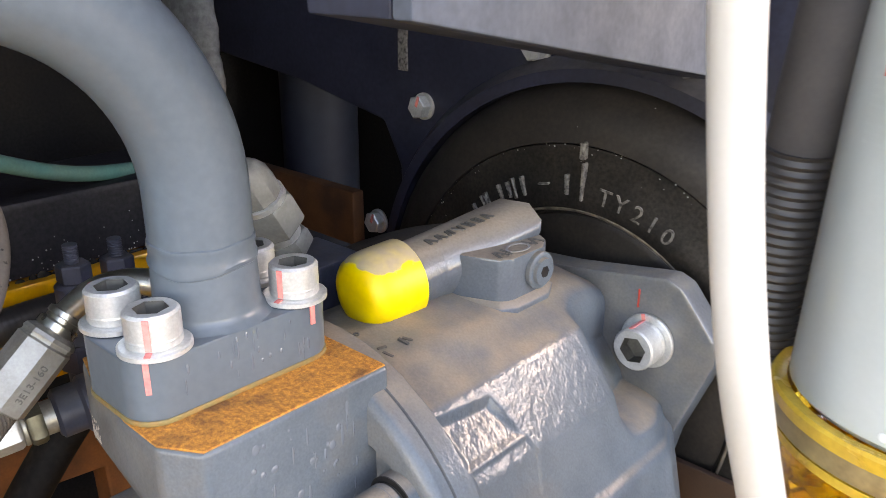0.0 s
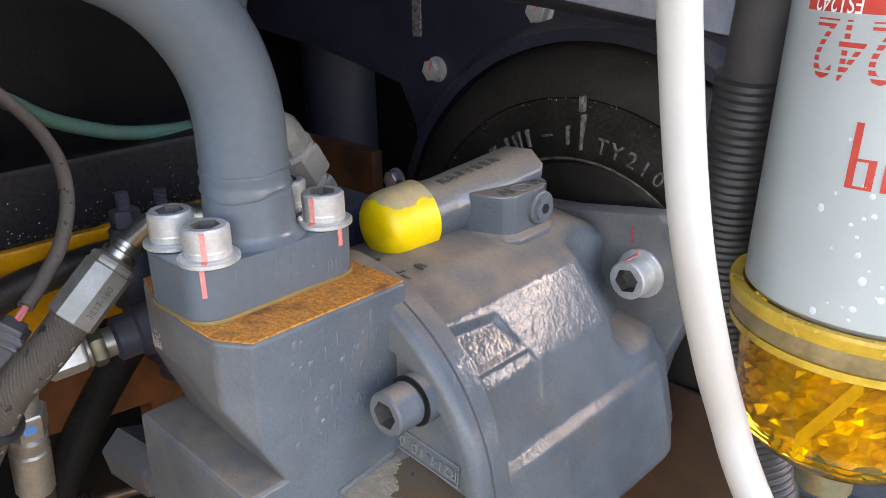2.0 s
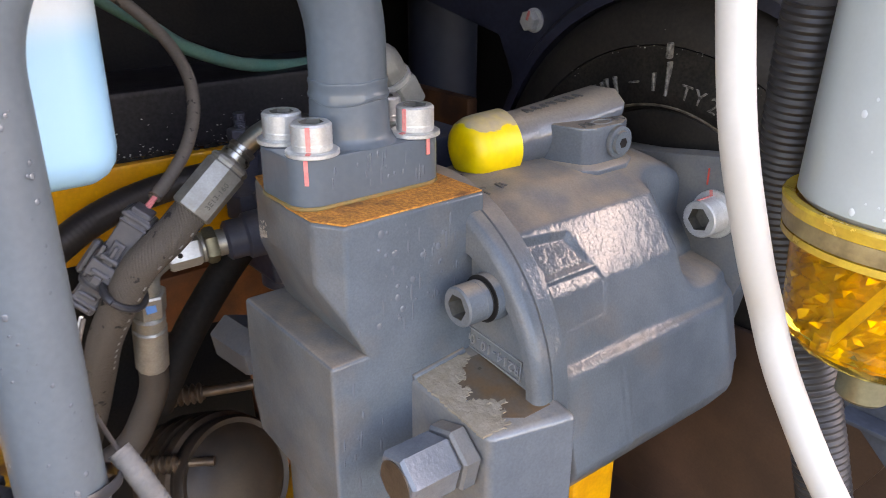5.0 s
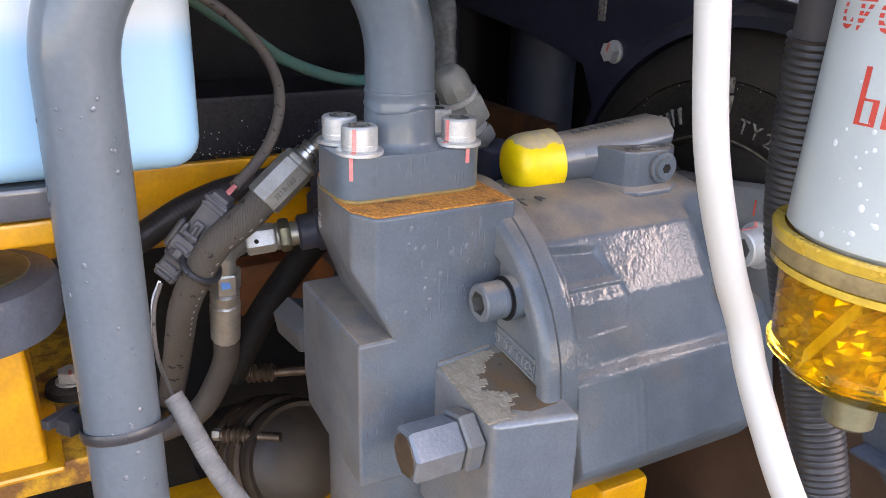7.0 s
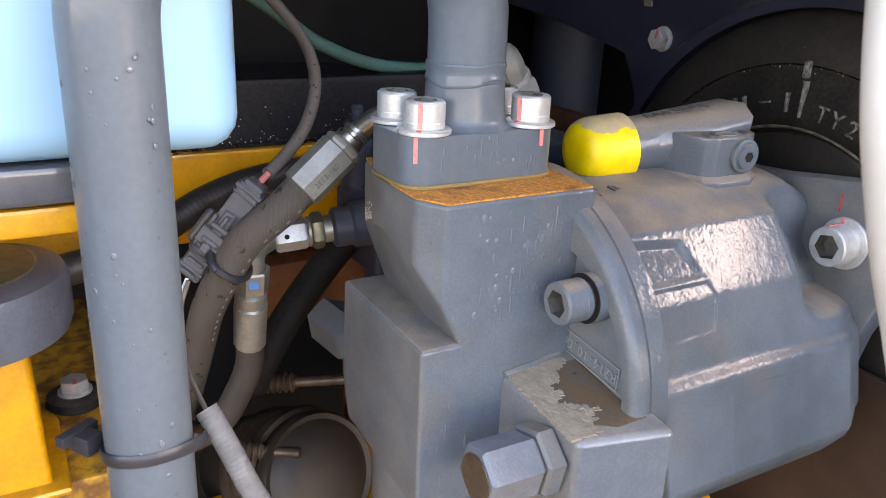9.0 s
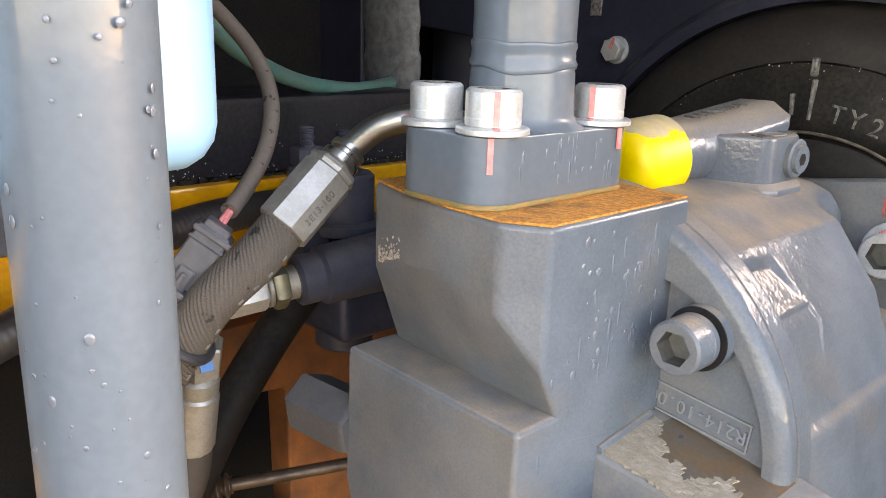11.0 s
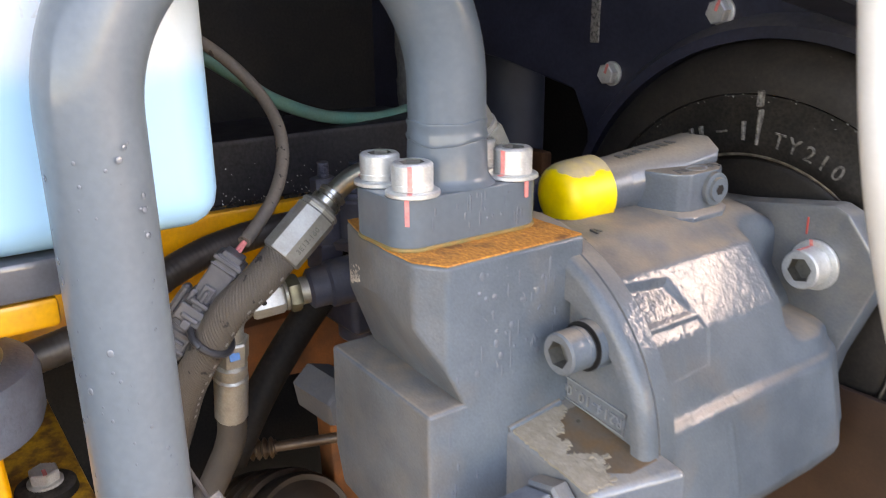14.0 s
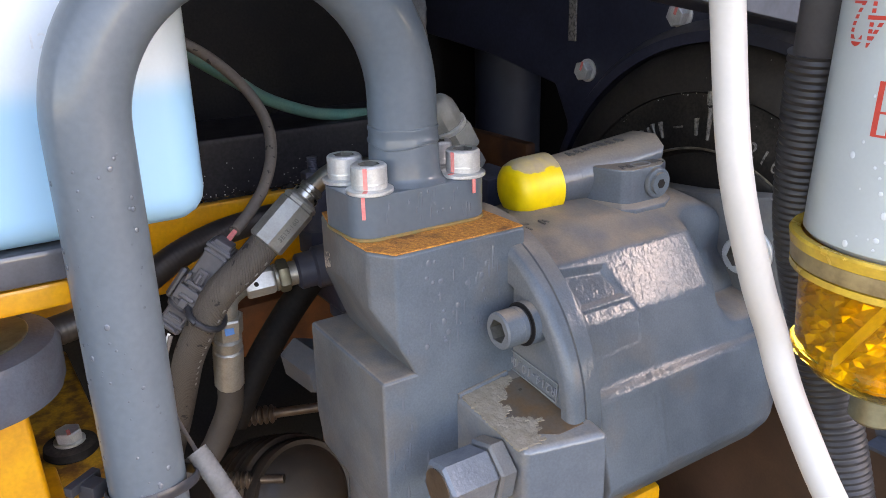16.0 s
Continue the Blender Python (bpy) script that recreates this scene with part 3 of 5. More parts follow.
def build_pump():
    # end cover: port block, lower block, side boss
    top = [(-0.052, -0.036), (-0.023, -0.0440), (0.011, -0.0482), (0.036, -0.0484), (0.0525, -0.0385), (0.0525, 0.055), (-0.05, 0.055)]
    pts = [(x, y, 1.1325) for x, y in top]
    pts += [(-0.052, -0.036, 1.093), (-0.023, -0.0440, 1.103), (0.011, -0.0482, 1.107), (0.036, -0.0484, 1.097), (0.0525, -0.0385, 1.075)]
    pts += [(-0.052, -0.018, 1.045), (0.0525, -0.0205, 1.040), (0.0525, 0.055, 1.025), (-0.05, 0.055, 1.03)]
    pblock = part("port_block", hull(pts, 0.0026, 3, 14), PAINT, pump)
    face = [(x * 0.985, y * 0.985 if y < 0 else y - 0.002, 1.1325) for x, y in top]
    part("rusted_face", prism(face, (0, 0, 0.0009), 0), RUST, pblock, "bare machined face covered in orange rust")
    low = [(-0.056, -0.048, 1.055), (0.0523, -0.0505, 1.055), (-0.058, -0.048, 0.985), (-0.050, -0.048, 0.960), (0.0523, -0.0505, 0.954),
           (-0.056, 0.05, 1.055), (0.0523, 0.05, 1.055), (-0.058, 0.05, 0.985), (-0.05, 0.05, 0.962), (0.0523, 0.05, 0.952)]
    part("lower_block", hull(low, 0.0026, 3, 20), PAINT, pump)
    part("side_web", hull([(x, y, z) for x in (0.030, 0.0518) for y in (-0.0205, 0.056) for z in (0.965, 1.074)], 0.0004, 1, 20), PAINT, pump)
    part("neck", rod((-0.002, -0.008, 0.995), (-0.002, -0.008, 0.80), 0.040, 40, 0.004), PAINT, pump)
    def boss_top(x, y):
        return 1.033 - 0.1502 * (x - 0.030) + 0.1275 * y
    boss = [(x, y, z or boss_top(x, y)) for x, y in ((0.030, 0.0), (0.115, 0.006), (0.132, 0.056), (0.030, 0.057)) for z in (0, 0.92)]
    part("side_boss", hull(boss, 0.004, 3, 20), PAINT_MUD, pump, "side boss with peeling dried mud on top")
    part("boss_bead", hose([(0.0530, y, boss_top(0.0530, y) + 0.0006) for y in (0.002, 0.014, 0.027, 0.040)], 0.0019, 12), PAINT, pump, "rounded wet corner between block and boss")
    part("boss_hole", rod((0.1190, 0.030, 0.978), (0.1202, 0.0298, 0.978), 0.0075, 24), BLACK, pump)
    # bare worn patch on the corner of the port block
    rng, bm = random.Random(9), bmesh.new()
    for k in range(120):
        u = rng.random()
        x, z = -0.0465 + 0.021 * u, 1.0965 + 0.008 * u + rng.uniform(0, 0.011) * rng.random()
        own = block((-0.0014, -0.0003, -0.0008), (0.0014, 0.0003, 0.0008), 0)
        own.transform(Matrix.Translation((x, -0.0360 - 0.276 * (x + 0.052), z)) @ Matrix.Rotation(radians(-15.4), 4, "Z") @ Matrix.Rotation(rng.uniform(-0.8, 0.8), 4, "Y") @ Matrix.Scale(rng.uniform(0.2, 0.75), 4))
        joined(bm, own)
    part("bare_patch", bm, WORN_METAL, pblock, "chipped paint showing pale bare metal", "stuff")
    # rear flange: sunken face, raised D-shaped rim, seam, then the body
    part("cover_flange", lathe([(0, 0.1072), (0.001, 0.1082), (0.0062, 0.1082)], (AX, 0.0458, AZ), (0, 1, 0), 72), PAINT, pump)
    rim = [Vector((AX + 0.1132 * math.cos(radians(a)), 0.041, AZ + 0.1132 * math.sin(radians(a)))) for a in range(2, 66, 3)]
    rim += [Vector((x, 0.041, z)) for x, z in ((0.044, 1.112), (0.0460, 1.099), (0.0560, 1.0975), (0.0655, 1.0935), (0.0755, 1.0875), (0.0840, 1.0800), (0.0915, 1.0712), (0.0980, 1.0605), (0.1025, 1.0490), (0.1052, 1.0370), (0.1060, 1.0240))]
    bm = prism(rim, (0, 0.0104, 0), 0)
    outer = [e for e in bm.edges if all(v.co.y < 0.042 and math.hypot(v.co.x - AX, v.co.z - AZ) > 0.1128 for v in e.verts)]
    bmesh.ops.bevel(bm, geom=outer, offset=0.0062, segments=5, profile=0.5, affect="EDGES", clamp_overlap=True)
    part("cover_rim", bm, PAINT, pump)
    # body: one casting with flats, a sunken window, a pad for the valve and cut-outs for the mounting screws
    FLAT = 0.1016
    corners = [(54.5, 0.1066), (31.4, 0.10215), (8.6, 0.1024), (5.4, 0.1084), (-21.9, 0.1310), (-34, 0.128), (-52, 0.114), (-70, 0.110), (-90, 0.109), (-110, 0.110), (-128, 0.114), (-146, 0.128), (-158.1, 0.131), (-184.5, 0.1095), (-211.4, 0.10215), (-234.5, 0.1066), (-252, 0.1040), (-270, 0.1030), (-288, 0.1040)]
    ring = corners + [(54.5 - 360, 0.1066)]

    def flat_radius(ang):
        ang = (ang - 54.5) % -360 + 54.5
        for (a0, r0), (a1, r1) in zip(ring, ring[1:]):
            if a1 <= ang <= a0:
                p0, p1 = Vector((r0 * math.cos(radians(a0)), r0 * math.sin(radians(a0)))), Vector((r1 * math.cos(radians(a1)), r1 * math.sin(radians(a1))))
                d = Vector((math.cos(radians(ang)), math.sin(radians(ang))))
                e = p1 - p0
                return (p0.x * e.y - p0.y * e.x) / (d.x * e.y - d.y * e.x)
        return 0.1

    def ease(v, lo, hi):
        v = min(1.0, max(0.0, (v - lo) / (hi - lo)))
        return v * v * (3 - 2 * v)

    soft = {}

    def soft_radius(ang):
        key = round(ang * 8)
        if key not in soft:
            soft[key] = sum(flat_radius(ang + d) for d in (-1.3, -0.8, -0.3, 0, 0.3, 0.8, 1.3)) / 7
        return soft[key]

    def inside(a, b, poly):
        """Signed room to the nearest side of a convex outline run clockwise."""
        best = 9.0
        for (a0, b0), (a1, b1) in zip(poly, poly[1:] + poly[:1]):
            ea, eb = a1 - a0, b1 - b0
            best = min(best, ((a - a0) * -eb + (b - b0) * ea) / -math.hypot(ea, eb))
        return best
    upper = [(0.0690, 0.0285), (0.1065, 0.0250), (0.1170, -0.0005), (0.0735, -0.0005)]
    lower = [(0.0745, -0.0012), (0.1173, -0.0012), (0.1210, -0.0119), (0.1150, -0.0325), (0.0735, -0.0345)]

    def body_radius(ang, y):
        r = soft_radius(ang)
        turn = (ang - 37 + 180) % 360 - 180
        if abs(turn) < 30 and 0.06 < y < 0.13:
            h = FLAT * math.tan(radians(turn))
            r -= ease(inside(y, h, upper), -0.0010, 0.0046) * 0.0040 * (0.12 + 0.88 * ease(h, -0.006, 0.034))
            r -= ease(inside(y, h, lower), -0.0006, 0.0022) * 0.0012 * (0.25 + 0.75 * ease(h, -0.038, 0.002))
        # faint ripples of the casting below the ledge
        near = (ang - 6.5 + 180) % 360 - 180
        if -30 < near < -5:
            r += 0.00035 * math.sin(y * 900 + math.sin(y * 170)) * ease(y, 0.10, 0.13)
        # pad under the valve
        up = ease(math.sin(radians(ang)), 0.86, 0.955) * ease(y, 0.088, 0.106) * (1 - ease(y, 0.212, 0.228))
        r += 0.0022 * up
        # proud ring next to the joint
        return r + (0.1134 - r) * (1 - ease(y, 0.0640, 0.0685))
    angs = [0.375 * k for k in range(-56, 168)] + [63 + 3 * k for k in range(92)]
    ys = [0.0522, 0.0528, 0.056, 0.062] + [0.0636 + 0.00065 * k for k in range(92)] + [0.125 + 0.006 * k for k in range(11)] + [0.189 + 0.004 * k for k in range(10)] + [0.229, 0.234, 0.240, 0.246, 0.253]
    bm, rows = bmesh.new(), []
    for y in ys:
        cut = ease(y, 0.190, 0.216)
        k = 0.985 if y < 0.0524 else 1.0 - 0.12 * ease(y, 0.222, 0.256)
        row = []
        for ang in angs:
            away = min(abs((ang - c + 180) % 360 - 180) for c in (39, 141))
            dip = cut * (1 - ease(away, 12, 27))
            r = body_radius(ang, y) * k * (1 - 0.27 * dip)
            row.append(bm.verts.new((AX + r * math.cos(radians(ang)), y, AZ + r * math.sin(radians(ang)))))
        rows.append(row)
    n = len(angs)
    for lo, hi in zip(rows, rows[1:]):
        for q in range(n):
            bm.faces.new((lo[q], lo[(q + 1) % n], hi[(q + 1) % n], hi[q]))
    bm.faces.new(rows[0])
    bm.faces.new(rows[-1])
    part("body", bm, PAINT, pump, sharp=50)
    plate = basis((0.0700, 0.0454, 1.0412), (-0.985, 0, 0.1), (-0.1, 0, -0.985))
    for k, ch in enumerate("R214-10.001"):
        part("cast_character", words(ch, 0.0090, plate @ Matrix.Translation((-0.0238 + 0.00476 * k, 0, 0)), 0.0010), PAINT_WORN, pump)
    bm = bmesh.new()
    for lo, hi in (((-0.0275, 0.0062, -0.0008), (0.0275, 0.0070, 0.0009)), ((-0.0275, -0.0070, -0.0008), (0.0275, -0.0062, 0.0009)), ((-0.0275, -0.0062, -0.0008), (-0.0267, 0.0062, 0.0009)), ((0.0267, -0.0062, -0.0008), (0.0275, 0.0062, 0.0009))):
        block(lo, hi, 0, 1, bm)
    bm.transform(plate)
    part("number_frame", bm, PAINT_WORN, pump, "thin raised frame round the number")
    # sunken joint between cover and body, seat of the cover screw
    part("joint_line", lathe([(0, 0.1060), (0, 0.1120), (0.0014, 0.1120), (0.0014, 0.1060)], (AX, 0.0510, AZ), (0, 1, 0), 96, hollow=True), WET_STAIN, pump)
    part("screw_gap", lathe([(0, 0.0110), (0, 0.0139), (0.0008, 0.0139), (0.0008, 0.0110)], (0.073, 0.0354, 1.0785), (0, 1, 0), 40, hollow=True), BLACK, pump, "dark gap round the screw")
    part("screw_seat", rod((0.073, 0.0360, 1.0785), (0.073, 0.0470, 1.0785), 0.0140, 40), PAINT, pump)
    # dried mud and wet stain on the side boss
    rng, bm = random.Random(21), bmesh.new()
    nx, ny = 40, 34
    wob = [rng.uniform(-1, 1) for k in range(nx + 1)]

    def mud_edge(i):
        soft = sum(wob[max(0, min(nx, i + d))] for d in (-2, -1, 0, 1, 2)) / 5
        return 0.027 + 0.010 * soft + 0.002 * wob[i] + 0.010 * math.sin(i * 0.23) - (0.012 if i > 30 else 0)

    def top(i, j, h):
        y = 0.0035 + 0.047 * j / ny
        x = 0.047 + (0.064 + 0.2 * y) * i / nx
        return (x, y, boss_top(x, y) + h)
    for i in range(nx):
        for j in range(ny):
            y = 0.0035 + 0.047 * j / ny
            if y < mud_edge(i) + rng.uniform(-0.0009, 0.0009):
                f = [bm.verts.new(top(i + a, j + c, 0.0006)) for a, c in ((0, 0), (1, 0), (1, 1), (0, 1))]
                bm.faces.new(f)
    bmesh.ops.remove_doubles(bm, verts=bm.verts, dist=1e-5)
    for v in bm.verts:
        v.co += Vector((rng.uniform(-0.0008, 0.0008), rng.uniform(-0.0008, 0.0008), rng.uniform(-0.0003, 0.0004)))
    geo = bmesh.ops.extrude_face_region(bm, geom=list(bm.faces))
    bmesh.ops.translate(bm, verts=[g for g in geo["geom"] if isinstance(g, bmesh.types.BMVert)], vec=(0, 0, -0.0014))
    part("dried_mud", bm, MUD, pump, "peeling crust of dried tan mud")
    stain = [top(6, 14, 0.0002), top(18, 8, 0.0002), top(34, 10, 0.0002), top(39, 20, 0.0002), top(38, 33, 0.0002), top(8, 33, 0.0002)]
    part("wet_stain", prism(stain, (0, 0, -0.002), 0), WET_STAIN, pump, "wet brown rust-tinted stain")
    # mounting flange
    ear = [(0.012, 0.0935), (0.082, 0.104), (0.092, 0.100), (0.117, 0.070), (0.1175, 0.058), (0.096, 0.0)]
    ring = [(AX + x, 0.252, AZ + z) for x, z in ear] + [(AX + 0.094 * math.cos(radians(a)), 0.252, AZ + 0.094 * math.sin(radians(a))) for a in range(-15, -100, -15)]
    ring += [(AX - x, 0.252, AZ - z) for x, z in ear[1:]] + [(AX + 0.094 * math.cos(radians(a)), 0.252, AZ + 0.094 * math.sin(radians(a))) for a in range(165, 99, -15)]
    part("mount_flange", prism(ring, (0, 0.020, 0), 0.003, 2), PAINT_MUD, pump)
    part("spigot", rod((AX, 0.270, AZ), (AX, 0.30, AZ), 0.075, 48), BLACK, pump)
    part("stamped_letters", words("102 6", 0.008, basis((0.018, 0.0620, 1.1300), (-0.5, 0.87, 0), (-0.87, -0.5, 0)), 0.0003), DARK_INK, pump)
    # hex plug with nut on the boss, plugs on the blind side
    part("lock_nut", hexrod((0.093, 0.0045, 1.002), (0.093, -0.007, 1.002), 0.034, 0.0015, 0.3), PAINT, pump)
    part("hex_plug", hexrod((0.093, -0.0072, 1.002), (0.093, -0.0395, 1.002), 0.030, 0.002, 0.25), GREY_NUT, pump, "grey hexagonal screw plug")
    part("plug_end", lathe([(0, 0), (0, 0.0126), (0.0008, 0.0126), (0.0008, 0)], (0.093, -0.0402, 1.002), (0, 1, 0), 32), BROWN, pump, "rubbed brown end of the plug")
    part("blind_plug", hexrod((-0.056, -0.0385, 1.010), (-0.099, -0.0430, 1.010), 0.0285, 0.003, 0.35), PLUG_GREY, pump, "dusty dark grey hexagonal blind plug")


build_pump()


part("dew", drops(5, 46, lambda g: ((0.0525, g.uniform(-0.03, 0.035), 1.07 + 0.055 * g.random() ** 1.5), (1, 0, 0)), (0.0005, 0.0007, 0.001, 0.0014, 0.0019)), WATER, pump, "clear water drops", "stuff")


def drips(seed, n, place, long=(0.003, 0.012), thin=(0.0004, 0.0011)):
    """Runs of water down a face: place(rng) gives the upper end and the normal there."""
    rng, bm = random.Random(seed), bmesh.new()
    for k in range(n):
        c, nrm = place(rng)
        h, t = rng.uniform(*long), rng.uniform(*thin)
        nrm = Vector(nrm).normalized()
        side = nrm.cross(Vector((0, 0, 1))).normalized()
        turn = Matrix((side, Vector((0, 0, 1)), nrm)).transposed().to_4x4()
        bmesh.ops.create_icosphere(bm, subdivisions=2, radius=1.0, matrix=Matrix.Translation(Vector(c)) @ turn @ Matrix.Diagonal((t, h / 2, 0.0003, 1)))
    return bm


for x, y, z, turn, size in ((0.0305, 0.0635, 1.1283, 0.2, 0.0030), (0.0250, 0.0640, 1.1288, -0.3, 0.0026), (0.0275, 0.0780, 1.1195, 0.2, 0.0030), (0.0215, 0.0795, 1.1205, 1.4, 0.0026), (0.0245, 0.0915, 1.1208, 0.1, 0.0032), (0.0245, 0.0945, 1.1208, 0.5, 0.0028)):
    bm = block((-size, -0.0008, -0.0008), (size, 0.0008, 0.0008), 0)
    bm.transform(Matrix.Translation((x, y, z)) @ Matrix.Rotation(0.18, 4, "Y") @ Matrix.Rotation(turn, 4, "Z"))
    part("stamp_bar", bm, DARK_INK, pump)
part("paint_mark", block((0.0677, 0.2510, 1.1005), (0.0685, 0.2525, 1.1125), 0), RED_INK, pump, "red paint witness mark on the mounting flange")
part("water_run", drips(15, 26, lambda g: ((0.0525, g.uniform(-0.034, 0.040), g.uniform(1.062, 1.122)), (1, 0, 0))), WATER, pump, "runs of water", "stuff")
part("water_run", drips(16, 12, lambda g: ((0.0523, g.uniform(-0.046, -0.012), g.uniform(0.97, 1.045)), (1, 0, 0))), WATER, pump, "runs of water", "stuff")


def cap_screw(name, label, group, r=0.0108, h=0.0142, washer=0.0142, mat=ZINC, mark=True):
    s = thing(name, (0, 0, 0), label, "bolt", group)
    if washer:
        part("washer", lathe([(0, washer - 0.0006), (0.0004, washer), (0.0022, washer), (0.0028, washer - 0.0008), (0.0028, 0.0)], seg=40), mat, s)
    z = 0.0028 if washer else 0.0
    seg = 72
    bm = bmesh.new()
    # knurled side above a plain collar, with a hexagon socket
    prof = [(z, r * 0.96), (z + 0.0006, r), (z + h * 0.22, r), (z + h * 0.23, r * 0.985), (z + h * 0.27, r * 0.985), (z + h * 0.28, r), (z + h - 0.0012, r), (z + h, r - 0.0012)]
    lathe(prof, seg=seg, bm=bm)
    for v in bm.verts:
        q = math.hypot(v.co.x, v.co.y)
        if z + h * 0.27 < v.co.z < z + h - 0.0005 and q > r * 0.97:
            k = round(math.atan2(v.co.y, v.co.x) / (2 * math.pi) * seg)
            if k % 2:
                v.co.x, v.co.y = v.co.x * 0.978, v.co.y * 0.978
    cap = [f for f in bm.faces if len(f.verts) == seg and f.calc_center_median().z > z + h * 0.9]
    bmesh.ops.delete(bm, geom=cap, context="FACES_ONLY")
    rim = sorted((v for v in bm.verts if abs(v.co.z - z - h) < 1e-6), key=lambda v: math.atan2(v.co.y, v.co.x))
    af = r * 0.56
    socket = []
    for v in rim:
        q = math.atan2(v.co.y, v.co.x)
        d = af / math.cos((q % (math.pi / 3)) - math.pi / 6)
        socket.append(bm.verts.new((d * math.cos(q), d * math.sin(q), z + h)))
    n = len(rim)
    for k in range(n):
        j = (k + 1) % n
        bm.faces.new((rim[k], rim[j], socket[j], socket[k]))
    head = part("head", bm, mat, s)
    bm = bmesh.new()
    upper = [bm.verts.new((af / math.cos(math.pi / 6) * math.cos(k * math.pi / 3), af / math.cos(math.pi / 6) * math.sin(k * math.pi / 3), z + h - 0.0002)) for k in range(6)]
    deep = [bm.verts.new((v.co.x, v.co.y, z + h * 0.45)) for v in upper]
    for k in range(6):
        bm.faces.new((upper[k], upper[(k + 1) % 6], deep[(k + 1) % 6], deep[k]))
    bm.faces.new(deep)
    part("socket", bm, ZINC_SHADED, head, "hexagon socket, recess shade put into its colour")
    if mark:
        bm = block((-0.0012, r * 0.985, z + 0.001), (0.0012, r + 0.0004, z + h * 0.95), 0)
        block((-0.0012, r, 0.0028), (0.0012, washer + 0.0003, 0.0032), 0, 2, bm)
        part("paint_mark", bm, PINK, s, "red paint witness mark")
    return s


# ---- pressure pipe with its flange ----
pipe = thing("pressure_pipe", (0, 0, 1.134), "grey-blue painted steel U-pipe bolted to the pump", "pipe")
PR, PY, PZ = 0.0212, -0.0895, 1.2125


def build_pipe():
    line = [Vector((0, 0, 1.172))] + [Vector((0, 0, 1.19 + 0.0225 * k / 3)) for k in range(4)]
    for k in range(1, 40):
        a = math.pi * k / 40
        line.append(Vector((0.0015 * (k / 40), PY + 0.0895 * math.cos(a), PZ + 0.0895 * math.sin(a))))
    line += [Vector((0.0015 + 0.0015 * min(1.0, k / 20), -0.179, PZ - 0.007 * k)) for k in range(0, 101)]
    part("tube", hose(line, PR, 40, smooth=False), PIPE_PAINT, pipe)
    bm = lathe([(-0.0004, PR), (0.0004, PR + 0.0009), (0.0020, PR + 0.0012), (0.0036, PR + 0.0004), (0.0070, PR + 0.0002), (0.0088, PR + 0.0008), (0.0102, PR + 0.0006), (0.0110, PR - 0.0004)], (0, 0, 1.1850), (0, 0, 1), 96, hollow=True)
    for v in bm.verts:
        q = math.atan2(v.co.y, v.co.x)
        v.co.z += 0.0004 * math.sin(3 * q + 0.7) + 0.0003 * math.sin(7 * q) - (0.0020 * max(0.0, math.cos(2 * (q + 0.9))) if v.co.z < 1.1875 else 0.0)
    part("weld_bead", bm, PIPE_PAINT, pipe, "uneven painted weld bead")
    part("flange_neck", lathe([(0, PR + 0.006), (0.002, PR + 0.0032), (0.005, PR + 0.0012), (0.022, PR + 0.0005), (0.024, PR)], (0, 0, 1.1612), (0, 0, 1), 48), PIPE_PAINT, pipe)
    pts = []
    hx, hy = 0.0265, 0.0475
    for cx, cy, a0 in ((hx - 0.014, -hy + 0.014, -90), (hx - 0.014, hy - 0.014, 0), (-hx + 0.014, hy - 0.014, 90), (-hx + 0.014, -hy + 0.014, 180)):
        pts += [(cx + 0.014 * math.cos(radians(a0 + q)), cy + 0.014 * math.sin(radians(a0 + q)), 1.1352) for q in range(0, 91, 15)]
    part("flange", prism(pts, (0, 0, 0.0262), 0.0012, 2, angle=40), PIPE_PAINT, pipe)
    part("gasket_rim", prism([(x * 1.02, y * 1.01, 1.1334) for x, y, z in pts], (0, 0, 0.0022), 0.0005, 1, angle=40), RUST_STAIN, pipe, "olive rust-stained gasket edge")
    part("water_run", drips(17, 22, lambda g: ((0.0265, g.uniform(-0.030, 0.034), g.uniform(1.139, 1.158)), (1, 0, 0)), (0.002, 0.010), (0.0003, 0.0008)), WATER, pipe, "runs of water", "stuff")
    for x, y in ((0.0225, -0.0412), (0.0262, 0.0335)):
        w = Vector((0.8, -0.6, 0)) if y < 0 else Vector((1, 0, 0))
        bm = block((-0.0011, -0.0003, 1.1475 if y < 0 else 1.152), (0.0011, 0.0006, 1.161), 0)
        q = math.atan2(w.x, -w.y)
        bm.transform(Matrix.Translation((x + w.x * 0.0014, y + w.y * 0.0014, 0)) @ Matrix.Rotation(q, 4, "Z"))
        part("paint_mark", bm, PINK, pipe, "red paint witness mark")

    def spot(g):
        a = radians(g.uniform(-95, 35))
        return (0.003 + math.cos(a) * PR, -0.179 + math.sin(a) * PR, g.uniform(0.93, 1.21)), (math.cos(a), math.sin(a), 0)
    part("dew", drops(11, 90, spot, (0.0004, 0.0005, 0.0006, 0.0008, 0.0011, 0.0015)), WATER, pipe, "clear water drops", "stuff")


build_pipe()

